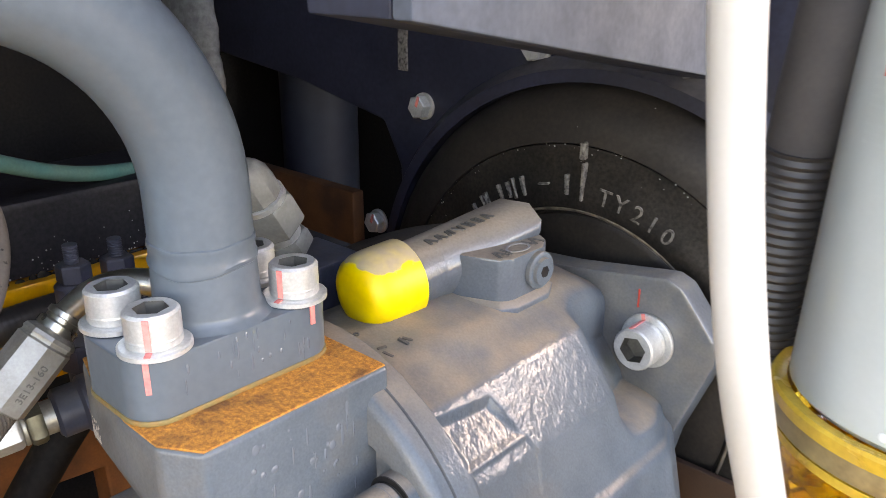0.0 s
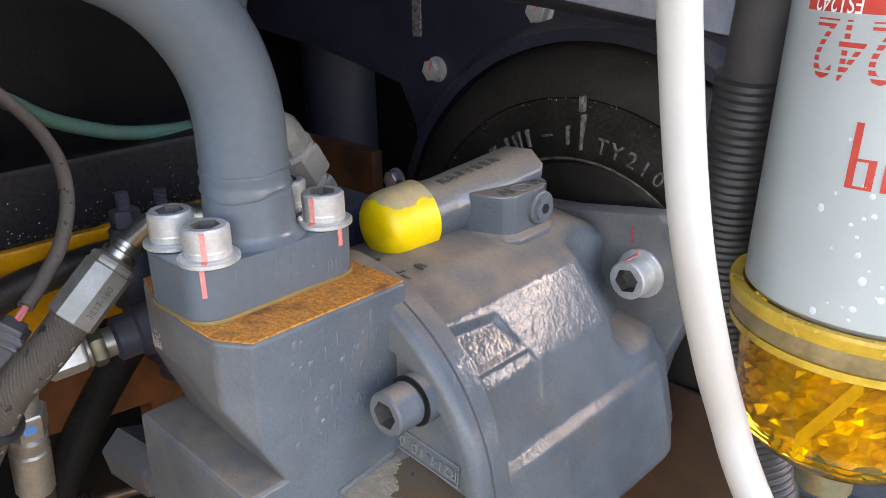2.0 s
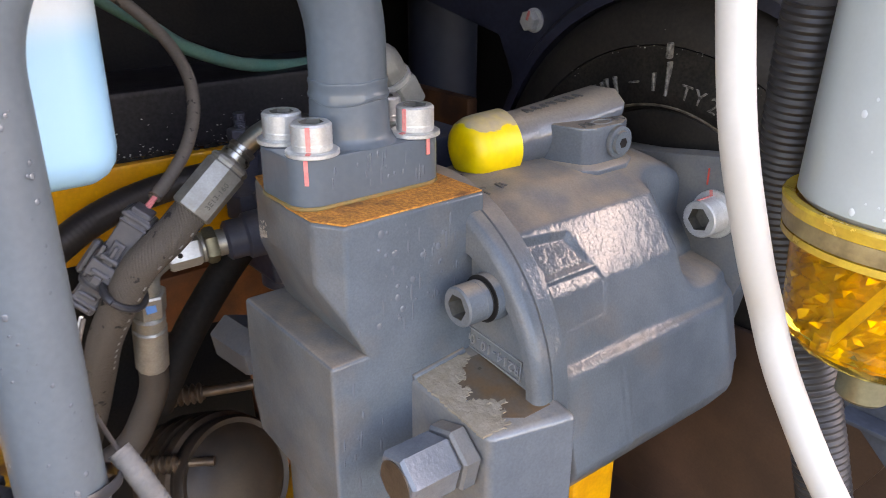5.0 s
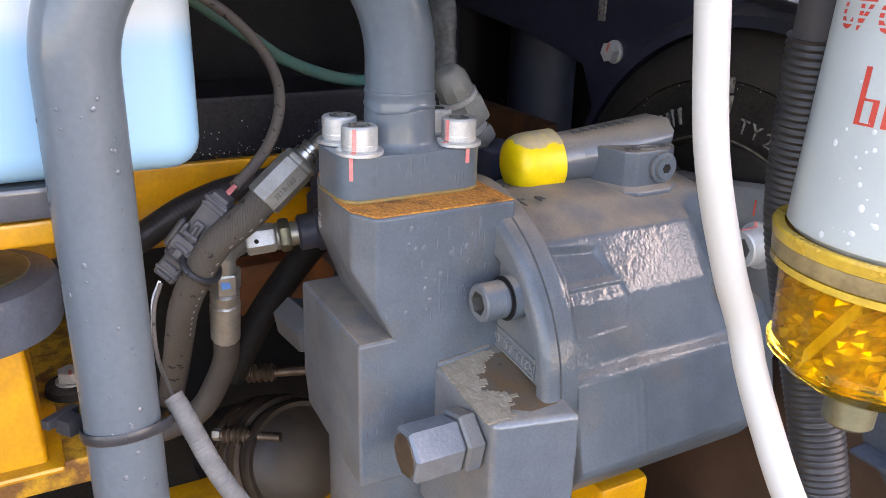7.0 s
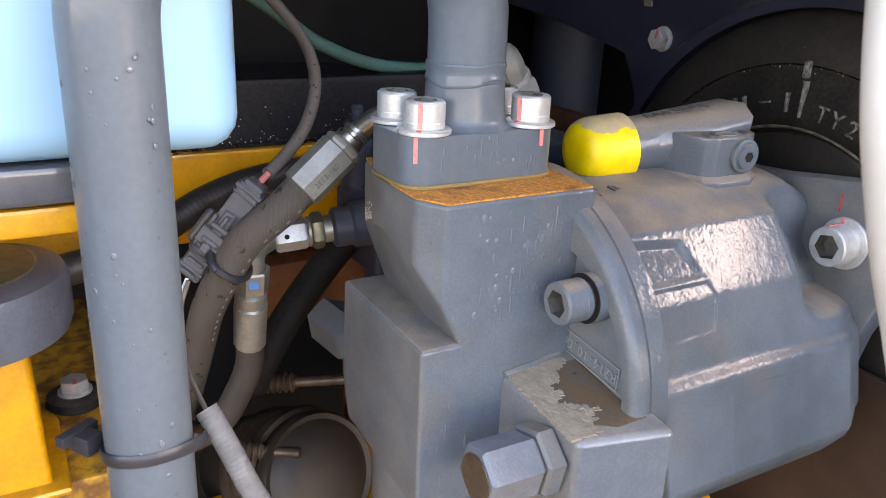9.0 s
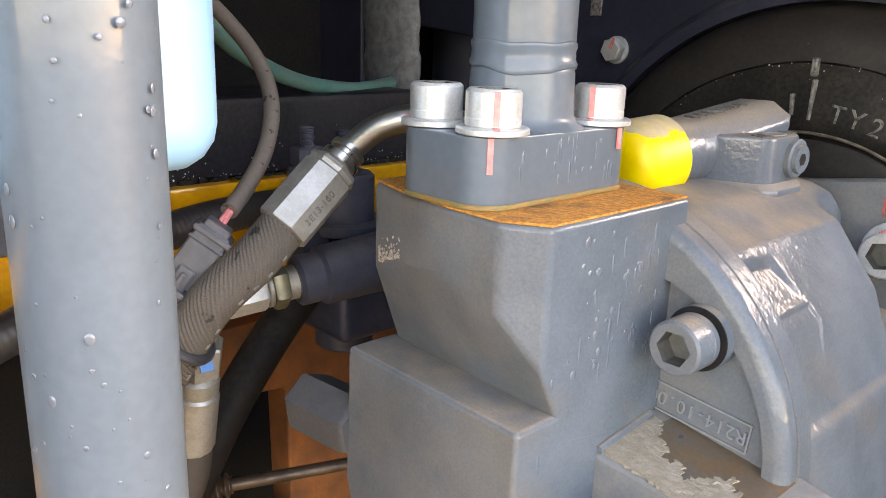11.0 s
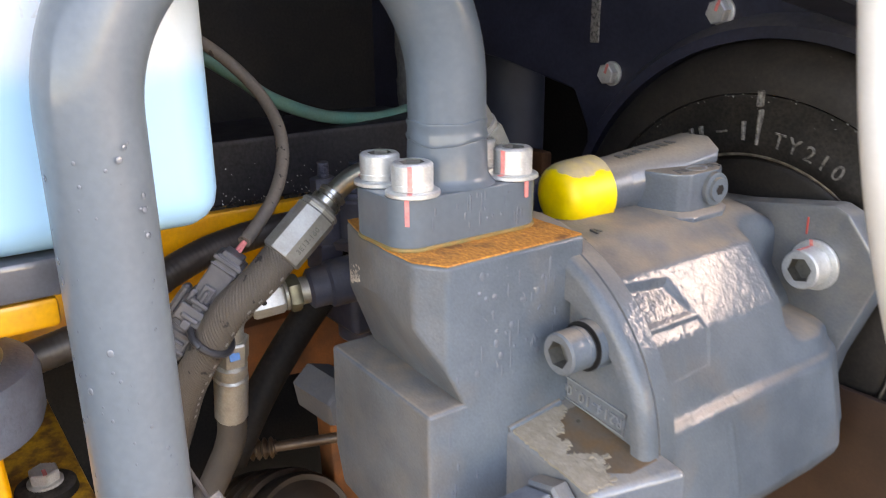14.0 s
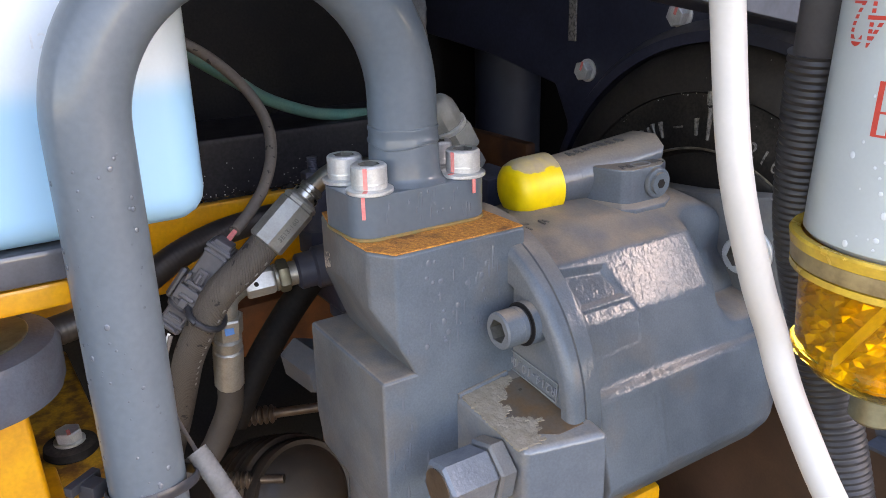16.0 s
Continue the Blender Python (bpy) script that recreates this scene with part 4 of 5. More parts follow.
screw = cap_screw("flange_screw", "zinc socket head screw with red witness mark, on the pipe flange", "flange screws")
for k, (x, y, q) in enumerate(((0.0159, -0.0333, 140), (0.0159, 0.0333, 110), (-0.0159, -0.0333, 20), (-0.0159, 0.0333, 60))):
    m = Matrix.Translation((x, y, 1.1615)) @ Matrix.Rotation(radians(q + 90), 4, "Z")
    if k:
        copy_thing(screw, m)
    else:
        screw.matrix_basis = m
mount = cap_screw("mount_screw", "zinc socket head screw holding the pump flange", "mounting screws", 0.0135, 0.0165, 0.0175)
mount.matrix_basis = Matrix.Translation((0.077, 0.2518, 1.081)) @ Matrix.Rotation(radians(90), 4, "X") @ Matrix.Rotation(radians(12), 4, "Z")
cov = cap_screw("cover_screw", "grey-painted socket head screw in the pump cover", "cover screws", 0.0118, 0.0165, 0, PAINT, False)
cov.matrix_basis = Matrix.Translation((0.073, 0.0342, 1.0785)) @ Matrix.Rotation(radians(90), 4, "X")


# ---- relief valve with yellow cap ----
def build_valve():
    v = thing("relief_valve", (-0.005, 0.16, 1.124), "grey-blue relief valve with yellow plastic cap, on the pump", "valve")
    p, q = Vector((-0.0125, 0.0905, 1.1338)), Vector((0.0000, 0.215, 1.1440))
    w = (q - p).normalized()
    prof = [(-0.0006, 0.0), (-0.0004, 0.0105), (0.0004, 0.0148), (0.0022, 0.0178), (0.0052, 0.0203), (0.0095, 0.0218), (0.016, 0.0223), (0.0345, 0.0222), (0.0352, 0.0214), (0.0352, 0.0)]
    part("cap", lathe(prof, p, w, 64), YELLOW_CAP, v, "bright yellow plastic cap with crusted dust on top")
    part("barrel", lathe([(0.033, 0.0186), (0.060, 0.0188), (0.1, 0.0188)], p, w, 48), VALVE_PAINT, v)
    a, u, s = frame_of(w)
    c = p + w * 0.050
    ring = [c + (u * math.cos(k * math.pi / 16) + s * math.sin(k * math.pi / 16)) * 0.0188 for k in range(32)]
    end = [(-0.019, 0.205, 1.157), (-0.007, 0.209, 1.1648), (0.011, 0.2130, 1.1648), (0.0245, 0.208, 1.1580), (0.0255, 0.206, 1.1515), (0.017, 0.205, 1.126), (-0.018, 0.205, 1.126)]
    part("valve_head", hull(ring + [Vector(e) for e in end], 0.0022, 2, 24), VALVE_PAINT, v)
    outline = [(0.0, 0.147), (0.013, 0.1485), (0.0335, 0.1565), (0.0378, 0.163), (0.0378, 0.191), (0.031, 0.203), (0.015, 0.212), (0.0, 0.212)]
    part("side_boss", prism([(x, y, 1.1205) for x, y in outline], (0, 0, 0.0285), 0.0022, 2), VALVE_PAINT, v)
    foot = [(0.0 + (x - 0.0) * 1.0 + dx, y + dy, z) for (x, y), (dx, dy) in zip(outline, ((0, -0.004), (0.002, -0.0045), (0.0035, -0.0025), (0.0045, 0), (0.0045, 0.001), (0.004, 0.0035), (0.001, 0.004), (0, 0.004))) for z in (1.1175, 1.1210)]
    foot += [(x, y, 1.1245) for x, y in outline]
    part("foot", hull(foot, 0.001, 2, 20), VALVE_PAINT, v)
    plug = part("screw_plug", lathe([(0, 0.0108), (0.0035, 0.0108), (0.0042, 0.0098), (0.0042, 0.0080), (0.0062, 0.0076), (0.0062, 0.0)], (0.0374, 0.1855, 1.1366), (1, -0.05, 0.0), 36), PAINT, v)
    part("plug_socket", lathe([(0, 0.0036), (0.0005, 0.0036)], (0.0433, 0.1852, 1.1366), (1, -0.05, 0), 6), BLACK, plug)
    rng = random.Random(8)
    for k in range(7):
        y = 0.132 + 0.0072 * k
        for j in range(2):
            bm = block((-0.0036, -0.0009, -0.0004), (0.0036, 0.0009, 0.0004), 0)
            bm.transform(Matrix.Translation((0.0035 + 0.0006 * k, y + 0.0028 * j, 1.1578 + 0.00083 * k + 0.0006)) @ Matrix.Rotation(rng.uniform(-0.5, 0.5), 4, "Z"))
            part("stamp_bar", bm, DARK_INK, v)
    for k, y in enumerate((0.1605, 0.1645, 0.1685, 0.1890, 0.1930, 0.1970)):
        bm = block((-0.0046, -0.0009, -0.0003), (0.0046, 0.0009, 0.0004), 0)
        bm.transform(Matrix.Translation((0.0285, y, 1.149)) @ Matrix.Rotation((-0.35, 0.3, -0.1, 0.4, -0.4, 0.3)[k], 4, "Z"))
        part("stamp_bar", bm, DARK_INK, v)
    bm = lathe([(-0.0003, 0.0052), (0.0006, 0.0052), (0.0006, 0.0043), (-0.0003, 0.0043)], (0, 0, 0), (0, 0, 1), 32, hollow=True)
    bm.transform(Matrix.Translation((0.0290, 0.1785, 1.149)) @ Matrix.Diagonal((1.1, 1.7, 1, 1)))
    part("cast_oval", bm, PAINT_WORN, v, "small raised oval badge")


build_valve()


# ---- elbow fitting behind the flange ----
def build_elbow():
    e = thing("elbow_fitting", (-0.10, 0.11, 1.11), "grey hexagon elbow fitting behind the pipe flange", "pipe fitting")
    n0, n1 = Vector((-0.1060, 0.1020, 1.1665)), Vector((-0.1080, 0.1150, 1.1455))
    w = (n1 - n0).normalized()
    part("elbow_end", lathe([(-0.027, 0.006), (-0.0245, 0.0105), (-0.018, 0.0138), (-0.010, 0.0148), (-0.003, 0.0148)], n0, w, 10), ELBOW, e)
    part("collar", lathe([(-0.003, 0.0135), (-0.002, 0.0158), (0.0015, 0.0158), (0.002, 0.014)], n0, w, 32), ZINC, e, "bright collar")
    part("middle_nut", hexrod(n0 + w * 0.0015, n1, 0.032, 0.0025, 0.45), ELBOW, e)
    part("thread", rod(n1 - w * 0.002, n1 + w * 0.012, 0.0115, 24), ZINC, e)
    part("lower_nut", hexrod(n1 + w * 0.008, n1 + w * 0.021, 0.026, 0.002, 0.3), ELBOW, e)
    part("port_block", block((-0.122, 0.118, 1.085), (-0.074, 0.155, 1.1265), 0.003), NAVY_FIT, e, "navy painted port under the elbow")


build_elbow()


# ---- hoses, wires ----
def crimp_face(w):
    """The way that the lettered flat of a ferrule along w faces."""
    n = w.cross(w.cross(Vector((-0.45, 0.55, 0.25))).normalized())
    n = n if n.dot(Vector((1, -0.8, 0.6))) > 0 else -n
    low = w.cross(n) if w.cross(n).z < 0 else n.cross(w)
    return (n * math.cos(radians(24)) + low * math.sin(radians(24))).normalized()


def build_hoses():
    h = thing("pressure_hose", (-0.12, -0.07, 1.0), "brown-black braided hydraulic hose with crimped steel ferrule", "hydraulic hose")
    top, bot = Vector((-0.0845, -0.034, 1.1345)), Vector((-0.0850, -0.064, 1.108))
    w = (top - bot).normalized()
    part("hose", hose([bot + w * 0.0005, bot - w * 0.02, (-0.090, -0.098, 1.078), (-0.102, -0.110, 1.052), (-0.124, -0.117, 1.020), (-0.15, -0.118, 0.985), (-0.185, -0.118, 0.94), (-0.23, -0.12, 0.88)], 0.0110, 108, 0.0005, cords=24, pitch=0.0022, proud=0.00028), BRAID, h)
    # one crimped flat of the ferrule faces out of the bay
    n = crimp_face(w)
    a, u, v = frame_of(w)
    flat = math.atan2(n.dot(v), n.dot(u)) - math.pi / 8
    fer = part("ferrule", lathe([(-0.001, 0.0118), (0.0, 0.0134), (0.001, 0.0137), (0.0335, 0.0137), (0.0345, 0.0128), (0.0358, 0.0128), (0.0366, 0.0134), (0.0385, 0.0128), (0.041, 0.0092)], bot, w, 8, turn=flat), STEEL, h, "crimped bright steel ferrule")
    part("neck", hose([bot + w * 0.038, top + w * 0.010, (-0.073, -0.016, 1.1535), (-0.058, -0.003, 1.1585), (-0.043, 0.008, 1.1560), (-0.036, 0.014, 1.146)], 0.0067, 24), STEEL_BRIGHT, h, "polished bent steel tube")
    part("collar", lathe([(0.0400, 0.0088), (0.0410, 0.0098), (0.0445, 0.0098), (0.0455, 0.0082), (0.0475, 0.0082), (0.048, 0.0090), (0.0505, 0.0090), (0.0515, 0.0067)], bot, w, 24), STEEL_BRIGHT, h)
    return h, bot, w, fer


hoseA, HB, HW, FERRULE = build_hoses()


def build_rest_hoses():
    n = crimp_face(HW)
    part("lettering", words("3E13-160", 0.0052, basis(HB + HW * 0.016 + n * 0.01270, HW, n.cross(HW)), 0.0004), STAMP_INK, FERRULE, "stamped black lettering")
    line = smooth_path([HB - HW * 0.004, HB - HW * 0.02, (-0.090, -0.098, 1.078), (-0.102, -0.110, 1.052), (-0.124, -0.117, 1.020), (-0.15, -0.118, 0.985)], 0.004)
    rng = random.Random(6)
    for k in range(2, len(line) - 3, 2):
        if rng.random() < 0.25:
            continue
        t = (line[k + 1] - line[k - 1]).normalized()
        face = Vector((0.80, -0.28, 0.42))
        face = (face - t * face.dot(t)).normalized()
        low = face.cross(t)
        low = low if low.z < 0 else -low
        out = (face * 0.5 + low * 0.87).normalized()
        bm = block((-0.0014, -0.0007, -0.0002), (0.0014, 0.0007, 0.0002), 0)
        bm.transform(basis(line[k] + out * 0.0112, t, out.cross(t)))
        part("print_bar", bm, HOSE_INK, hoseA)
    g = thing("lower_hose", (-0.15, -0.08, 0.9), "black rubber hose with crimped steel end and blue mark", "hydraulic hose")
    t, b = Vector((-0.139, -0.083, 1.022)), Vector((-0.152, -0.082, 0.974))
    w = (b - t).normalized()
    part("hose", hose([b - w * 0.004, b + w * 0.02, (-0.165, -0.088, 0.93), (-0.172, -0.105, 0.90), (-0.18, -0.14, 0.885), (-0.19, -0.19, 0.88)], 0.0106, 20), RUBBER, g)
    part("ferrule", lathe([(0, 0.009), (0.002, 0.0116), (0.010, 0.0116), (0.0115, 0.0108), (0.013, 0.0122), (0.048, 0.0120), (0.05, 0.0108)], t, w, 12), STEEL, g)
    nut = part("nut", hexrod(t - w * 0.001, t - w * 0.02, 0.022), STEEL, g)
    bm = block((-0.0035, -0.007, 0), (0.0035, 0.007, 0.0006), 0)
    bm.transform(basis(t - w * 0.011 + Vector((0.0106, -0.002, 0.0028)), (0, 1, 0), (-0.26, 0, 1)))
    part("blue_mark", bm, BLUE_TAPE, nut, "blue paint mark")
    part("elbow", hose([t - w * 0.018, t - w * 0.029, (-0.1410, -0.0770, 1.0530), (-0.1505, -0.0645, 1.0548)], 0.0090, 16), STEEL, g)
    f = thing("side_fitting", (-0.11, -0.04, 1.05), "zinc and olive hexagon fitting with white mark", "pipe fitting")
    o, w = Vector((-0.150, -0.0635, 1.0550)), Vector((0.2, 0.97, 0.1)).normalized()
    part("stem", rod(o - w * 0.006, o + w * 0.0022, 0.0085, 20, 0.001), STEEL, f)
    nut = part("white_nut", hexrod(o + w * 0.002, o + w * 0.025, 0.0205, 0.002, 0.15), NUT_WHITE, f, "white marked hexagon nut")
    part("nut_dot", lathe([(0, 0), (0, 0.0018), (0.0014, 0.0018), (0.0014, 0)], o + w * 0.010 + Vector((0.0094, -0.0022, 0.0020)), (0.95, -0.22, 0.2), 16), BLACK, nut, "small dark dot")
    part("washer", rod(o + w * 0.0252, o + w * 0.0282, 0.0110, 28, 0.0006), STEEL, f)
    part("olive_nut", hexrod(o + w * 0.0284, o + w * 0.0370, 0.0235, 0.002, 0.3), OLIVE_DARK, f, "olive hexagon nut")
    part("thread", rod(o + w * 0.0370, o + w * 0.0435, 0.0098, 24), STEEL, f)
    part("port", lathe([(0, 0.012), (0.002, 0.0145), (0.014, 0.0145), (0.016, 0.0170), (0.068, 0.0180)], o + w * 0.043, w, 32), NAVY_FIT, f, "navy painted port")
    s = thing("sensor_cable", (-0.11, -0.09, 1.11), "dusty grey cable sleeve with pink wires", "cable")
    path = [(-0.235, -0.13, 1.268), (-0.222, -0.085, 1.246), (-0.210, -0.052, 1.225), (-0.193, -0.031, 1.201), (-0.168, -0.025, 1.178), (-0.146, -0.031, 1.157), (-0.132, -0.044, 1.136), (-0.120, -0.062, 1.121), (-0.110, -0.077, 1.113)]
    part("sleeve", hose(path, 0.0043, 16), SLEEVE, s)
    part("wire", hose([(-0.112, -0.074, 1.1145), (-0.106, -0.083, 1.1105), (-0.101, -0.0895, 1.106)], 0.0013, 8), WIRE_PINK, s, "pink wire")
    part("wire", hose([(-0.110, -0.0755, 1.113), (-0.1035, -0.0835, 1.109), (-0.0985, -0.0900, 1.1045)], 0.0012, 8), WIRE_PINK, s, "pink wire")
    c = thing("electrical_connector", (-0.11, -0.105, 1.08), "dark grey plastic plug connector strapped to the hose", "connector")
    p, q = Vector((-0.100, -0.0885, 1.108)), Vector((-0.118, -0.124, 1.055))
    w = (q - p).normalized()
    m = basis(p, w, Vector((1, -0.6, 0.2)))

    def bit(name, lo, hi, bev=0.0008, label=""):
        bm = block(lo, hi, bev, 1)
        bm.transform(m)
        part(name, bm, CONNECTOR, c, label)
    bit("rear_body", (0.0, -0.0085, -0.008), (0.030, 0.0085, 0.008))
    bit("end_flange", (0.001, -0.0100, -0.0095), (0.004, 0.0100, 0.0095))
    bit("end_flange", (0.006, -0.0095, -0.009), (0.008, 0.0095, 0.009))
    bit("latch", (0.020, 0.0085, -0.004), (0.040, 0.0115, 0.004))
    bit("latch_guard", (0.026, 0.0080, -0.0085), (0.034, 0.0125, -0.0055))
    bit("latch_guard", (0.026, 0.0080, 0.0055), (0.034, 0.0125, 0.0085))
    bit("front_body", (0.030, -0.0105, -0.0100), (0.052, 0.0095, 0.0100), 0.0015)
    bit("clip", (0.036, 0.0090, -0.0095), (0.047, 0.0130, 0.0095))
    bit("tail", (0.052, -0.0080, -0.0085), (0.074, 0.0080, 0.0085), 0.0015)
    bit("side_lug", (0.040, -0.0170, -0.004), (0.052, -0.0100, 0.004))
    bit("side_lug", (0.046, -0.0190, -0.006), (0.050, -0.0150, 0.006))
    bit("rib", (0.066, -0.0092, -0.0092), (0.0685, 0.0092, 0.0092))
    bit("rib", (0.055, -0.0085, -0.0085), (0.0575, 0.0085, 0.0085))
    bit("side_clip", (0.028, -0.0150, -0.007), (0.036, -0.0100, 0.007))
    bit("hook", (0.022, 0.0110, -0.0015), (0.030, 0.0150, 0.0015))
    bit("hook", (0.044, 0.0125, -0.003), (0.050, 0.0160, 0.003))
    c1, c2 = p + w * 0.047, p + w * 0.057
    part("collar", lathe([(0, 0.0105), (0.001, 0.0122), (0.0035, 0.0122), (0.0045, 0.0108), (0.0065, 0.0108), (0.0075, 0.0120), (0.010, 0.0112)], c1, w, 28), CONNECTOR, c)
    bit("window_frame", (0.030, 0.0115, -0.0060), (0.033, 0.0150, 0.0060))
    bit("window_frame", (0.041, 0.0115, -0.0060), (0.044, 0.0150, 0.0060))
    bit("tail_rib", (0.0600, 0.0078, -0.0060), (0.0625, 0.0105, 0.0060))
    bit("tail_rib", (0.0690, 0.0078, -0.0060), (0.0715, 0.0105, 0.0060))
    bit("side_wing", (0.030, -0.0050, 0.0095), (0.055, 0.0030, 0.0155), 0.002)
    bit("rear_seal", (-0.003, -0.0070, -0.0065), (0.001, 0.0070, 0.0065))
    tie = thing("cable_tie", (-0.11, -0.11, 1.06), "black plastic cable tie round hose and connector", "cable tie")
    o = Vector((-0.100, -0.107, 1.060))
    ax = Vector((0.45, 0.45, 0.77)).normalized()
    a, u, v = frame_of(ax)
    loop = [o + u * math.cos(k / 24 * 2 * math.pi) * 0.0150 + v * math.sin(k / 24 * 2 * math.pi) * 0.0135 for k in range(25)]
    part("band", hose(loop, 0.0026, 10), TIE, tie)
    tube = single("green_tube", hose([(-0.26, -0.16, 1.30), (-0.245, -0.10, 1.255), (-0.235, -0.055, 1.222), (-0.236, -0.022, 1.20), (-0.251, 0.010, 1.180), (-0.268, 0.062, 1.160), (-0.284, 0.117, 1.151), (-0.300, 0.155, 1.150), (-0.322, 0.200, 1.152)], 0.0056, 16), GREEN, "thin green plastic air tube hanging across the bay", "tube")
    wh = single("white_hose", hose([(0.196, 0.02, 1.45), (0.196, 0.035, 1.33), (0.2, 0.042, 1.26), (0.209, 0.044, 1.2), (0.2165, 0.056, 1.15), (0.221, 0.067, 1.12), (0.228, 0.069, 1.10), (0.2385, 0.070, 1.08), (0.258, 0.071, 1.05), (0.285, 0.075, 1.015), (0.32, 0.085, 0.97), (0.36, 0.10, 0.92)], 0.0073, 28), WHITE_HOSE, "smooth white rubber hose hanging beside the filter", "hose")
    con = thing("corrugated_conduit", (0.2, 0.13, 0.9), "black corrugated conduit behind the fuel filter", "conduit")
    line = [(0.190, 0.125, 1.243), (0.186, 0.131, 1.20), (0.183, 0.140, 1.15), (0.190, 0.150, 1.10), (0.205, 0.155, 1.05), (0.220, 0.157, 1.0), (0.232, 0.158, 0.95), (0.245, 0.16, 0.85)]
    part("corrugated_tube", hose(line, ridged(0.0150, 0.0037, 0.0010), 28, 0.0006), CORRUGATED, con)
    part("smooth_sleeve", hose([(0.2025, 0.1135, 1.318), (0.196, 0.119, 1.28), (0.1905, 0.1245, 1.240)], 0.0125, 28), DARK_SLEEVE, con)
    part("inner_pipe", hose([(0.222, 0.098, 1.45), (0.210, 0.1075, 1.37), (0.2015, 0.1145, 1.314)], 0.0118, 24), DARK_SLEEVE, con)


build_rest_hoses()


# ---- fuel filter ----
def build_filter_bracket():
    br = thing("filter_bracket", (0.24, 0.216, 0.95), "grey painted sheet bracket under the fuel filter", "bracket")
    part("plate", prism([(x, 0.216, z) for x, z in ((0.186, 1.052), (0.300, 1.052), (0.300, 0.930), (0.262, 0.948), (0.204, 1.000))], (0, 0.004, 0), 0.001), BRACKET, br)
    part("flange", prism([(x, 0.2155, z) for x, z in ((0.206, 1.0035), (0.290, 1.0035), (0.290, 1.0005), (0.206, 1.0005))], (0, -0.016, 0), 0.0008), BRACKET, br, "folded lower edge")


build_filter_bracket()


def build_filter():
    b, t = Vector((0.2475, 0.1265, 1.1605)), Vector((0.2525, 0.1335, 1.36))
    w = (t - b).normalized()
    f = thing("fuel_filter", (0.247, 0.125, 1.07), "pale grey spin-on fuel filter with red print and amber bowl", "fuel filter")
    R = 0.0475
    part("can", lathe([(0, R - 0.003), (0.003, R), (0.178, R), (0.19, R - 0.006), (0.196, R - 0.02)], b, w, 96), CAN, f)
    part("top_lip", lathe([(-0.004, R), (-0.004, R + 0.0050), (0.0005, R + 0.0058), (0.0018, R + 0.0050), (0.0012, R + 0.0004)], b, w, 96, hollow=True), AMBER, f, "amber plastic lip")
    part("clamp_band", lathe([(-0.0125, R), (-0.012, R + 0.0036), (-0.008, R + 0.0042), (-0.0045, R + 0.0040), (-0.0042, R)], b, w, 96, hollow=True), RING_BAND, f, "grey-brown clamp band")
    part("lower_lip", lathe([(-0.0165, R - 0.001), (-0.016, R + 0.0034), (-0.0128, R + 0.0036), (-0.0126, R)], b, w, 96, hollow=True), AMBER, f, "amber plastic lip")
    rng = random.Random(17)
    bm = lathe([(-0.0155, R - 0.0015), (-0.025, R - 0.0022), (-0.035, R - 0.0030), (-0.045, R - 0.0040), (-0.053, R - 0.0048), (-0.0555, R - 0.0030), (-0.0585, R - 0.0034), (-0.0605, R - 0.0060), (-0.067, R - 0.012), (-0.073, R - 0.022), (-0.076, R - 0.034), (-0.077, 0.0)], b, w, 96)
    part("bowl", bm, BOWL, f, "clear amber plastic bowl")
    # crumpled strainer and swirl vanes seen through the bowl
    bm = bmesh.new()
    rows = []
    for i in range(18):
        ring = []
        for k in range(72):
            q = 2 * math.pi * (k + 0.5 * (i % 2)) / 72 + rng.uniform(-0.03, 0.03)
            rr = R - 0.0070 - 0.00045 * i + rng.uniform(-0.0035, 0.0020)
            ring.append(bm.verts.new(b + w * (-0.0172 - 0.0026 * i + rng.uniform(-0.0009, 0.0009)) + Vector((math.cos(q), math.sin(q), 0)) * rr))
        rows.append(ring)
    for lo, hi in zip(rows, rows[1:]):
        for k in range(72):
            j = (k + 1) % 72
            bm.faces.new((lo[k], lo[j], hi[k]))
            bm.faces.new((lo[j], hi[j], hi[k]))
    part("strainer", bm, FOIL, f, "crumpled golden strainer", sharp=5)
    for q0 in (-95, -50):
        bm = bmesh.new()
        strip = []
        for k in range(9):
            q, z = radians(q0 + 3.2 * k), -0.056 + 0.0042 * k
            strip.append([bm.verts.new(b + w * (z + d) + Vector((math.cos(q), math.sin(q), 0)) * (R - 0.0058)) for d in (0.0, 0.009)])
        for lo, hi in zip(strip, strip[1:]):
            bm.faces.new((lo[0], hi[0], hi[1], lo[1]))
        geo = bmesh.ops.extrude_face_region(bm, geom=list(bm.faces))
        bmesh.ops.translate(bm, verts=[g for g in geo["geom"] if isinstance(g, bmesh.types.BMVert)], vec=Vector((-math.cos(radians(q0)), -math.sin(radians(q0)), 0)) * 0.0015)
        part("vane", bm, VANE, f, "pale gold swirl vane")
    part("drain", rod(b - w * 0.075, b - w * 0.094, 0.012, 20, 0.002), OLIVE, f)

    def bent(zc, ac, flip=True, lift=0.0002, narrow=1.0):
        def go(co):
            x, y = (-co.x * narrow, -co.y) if flip else (co.x * narrow, co.y)
            q = radians(ac) + x / R
            r = R + lift + co.z
            return b + w * (zc - b.z + y) + Vector((math.cos(q), math.sin(q), 0)) * r
        return go

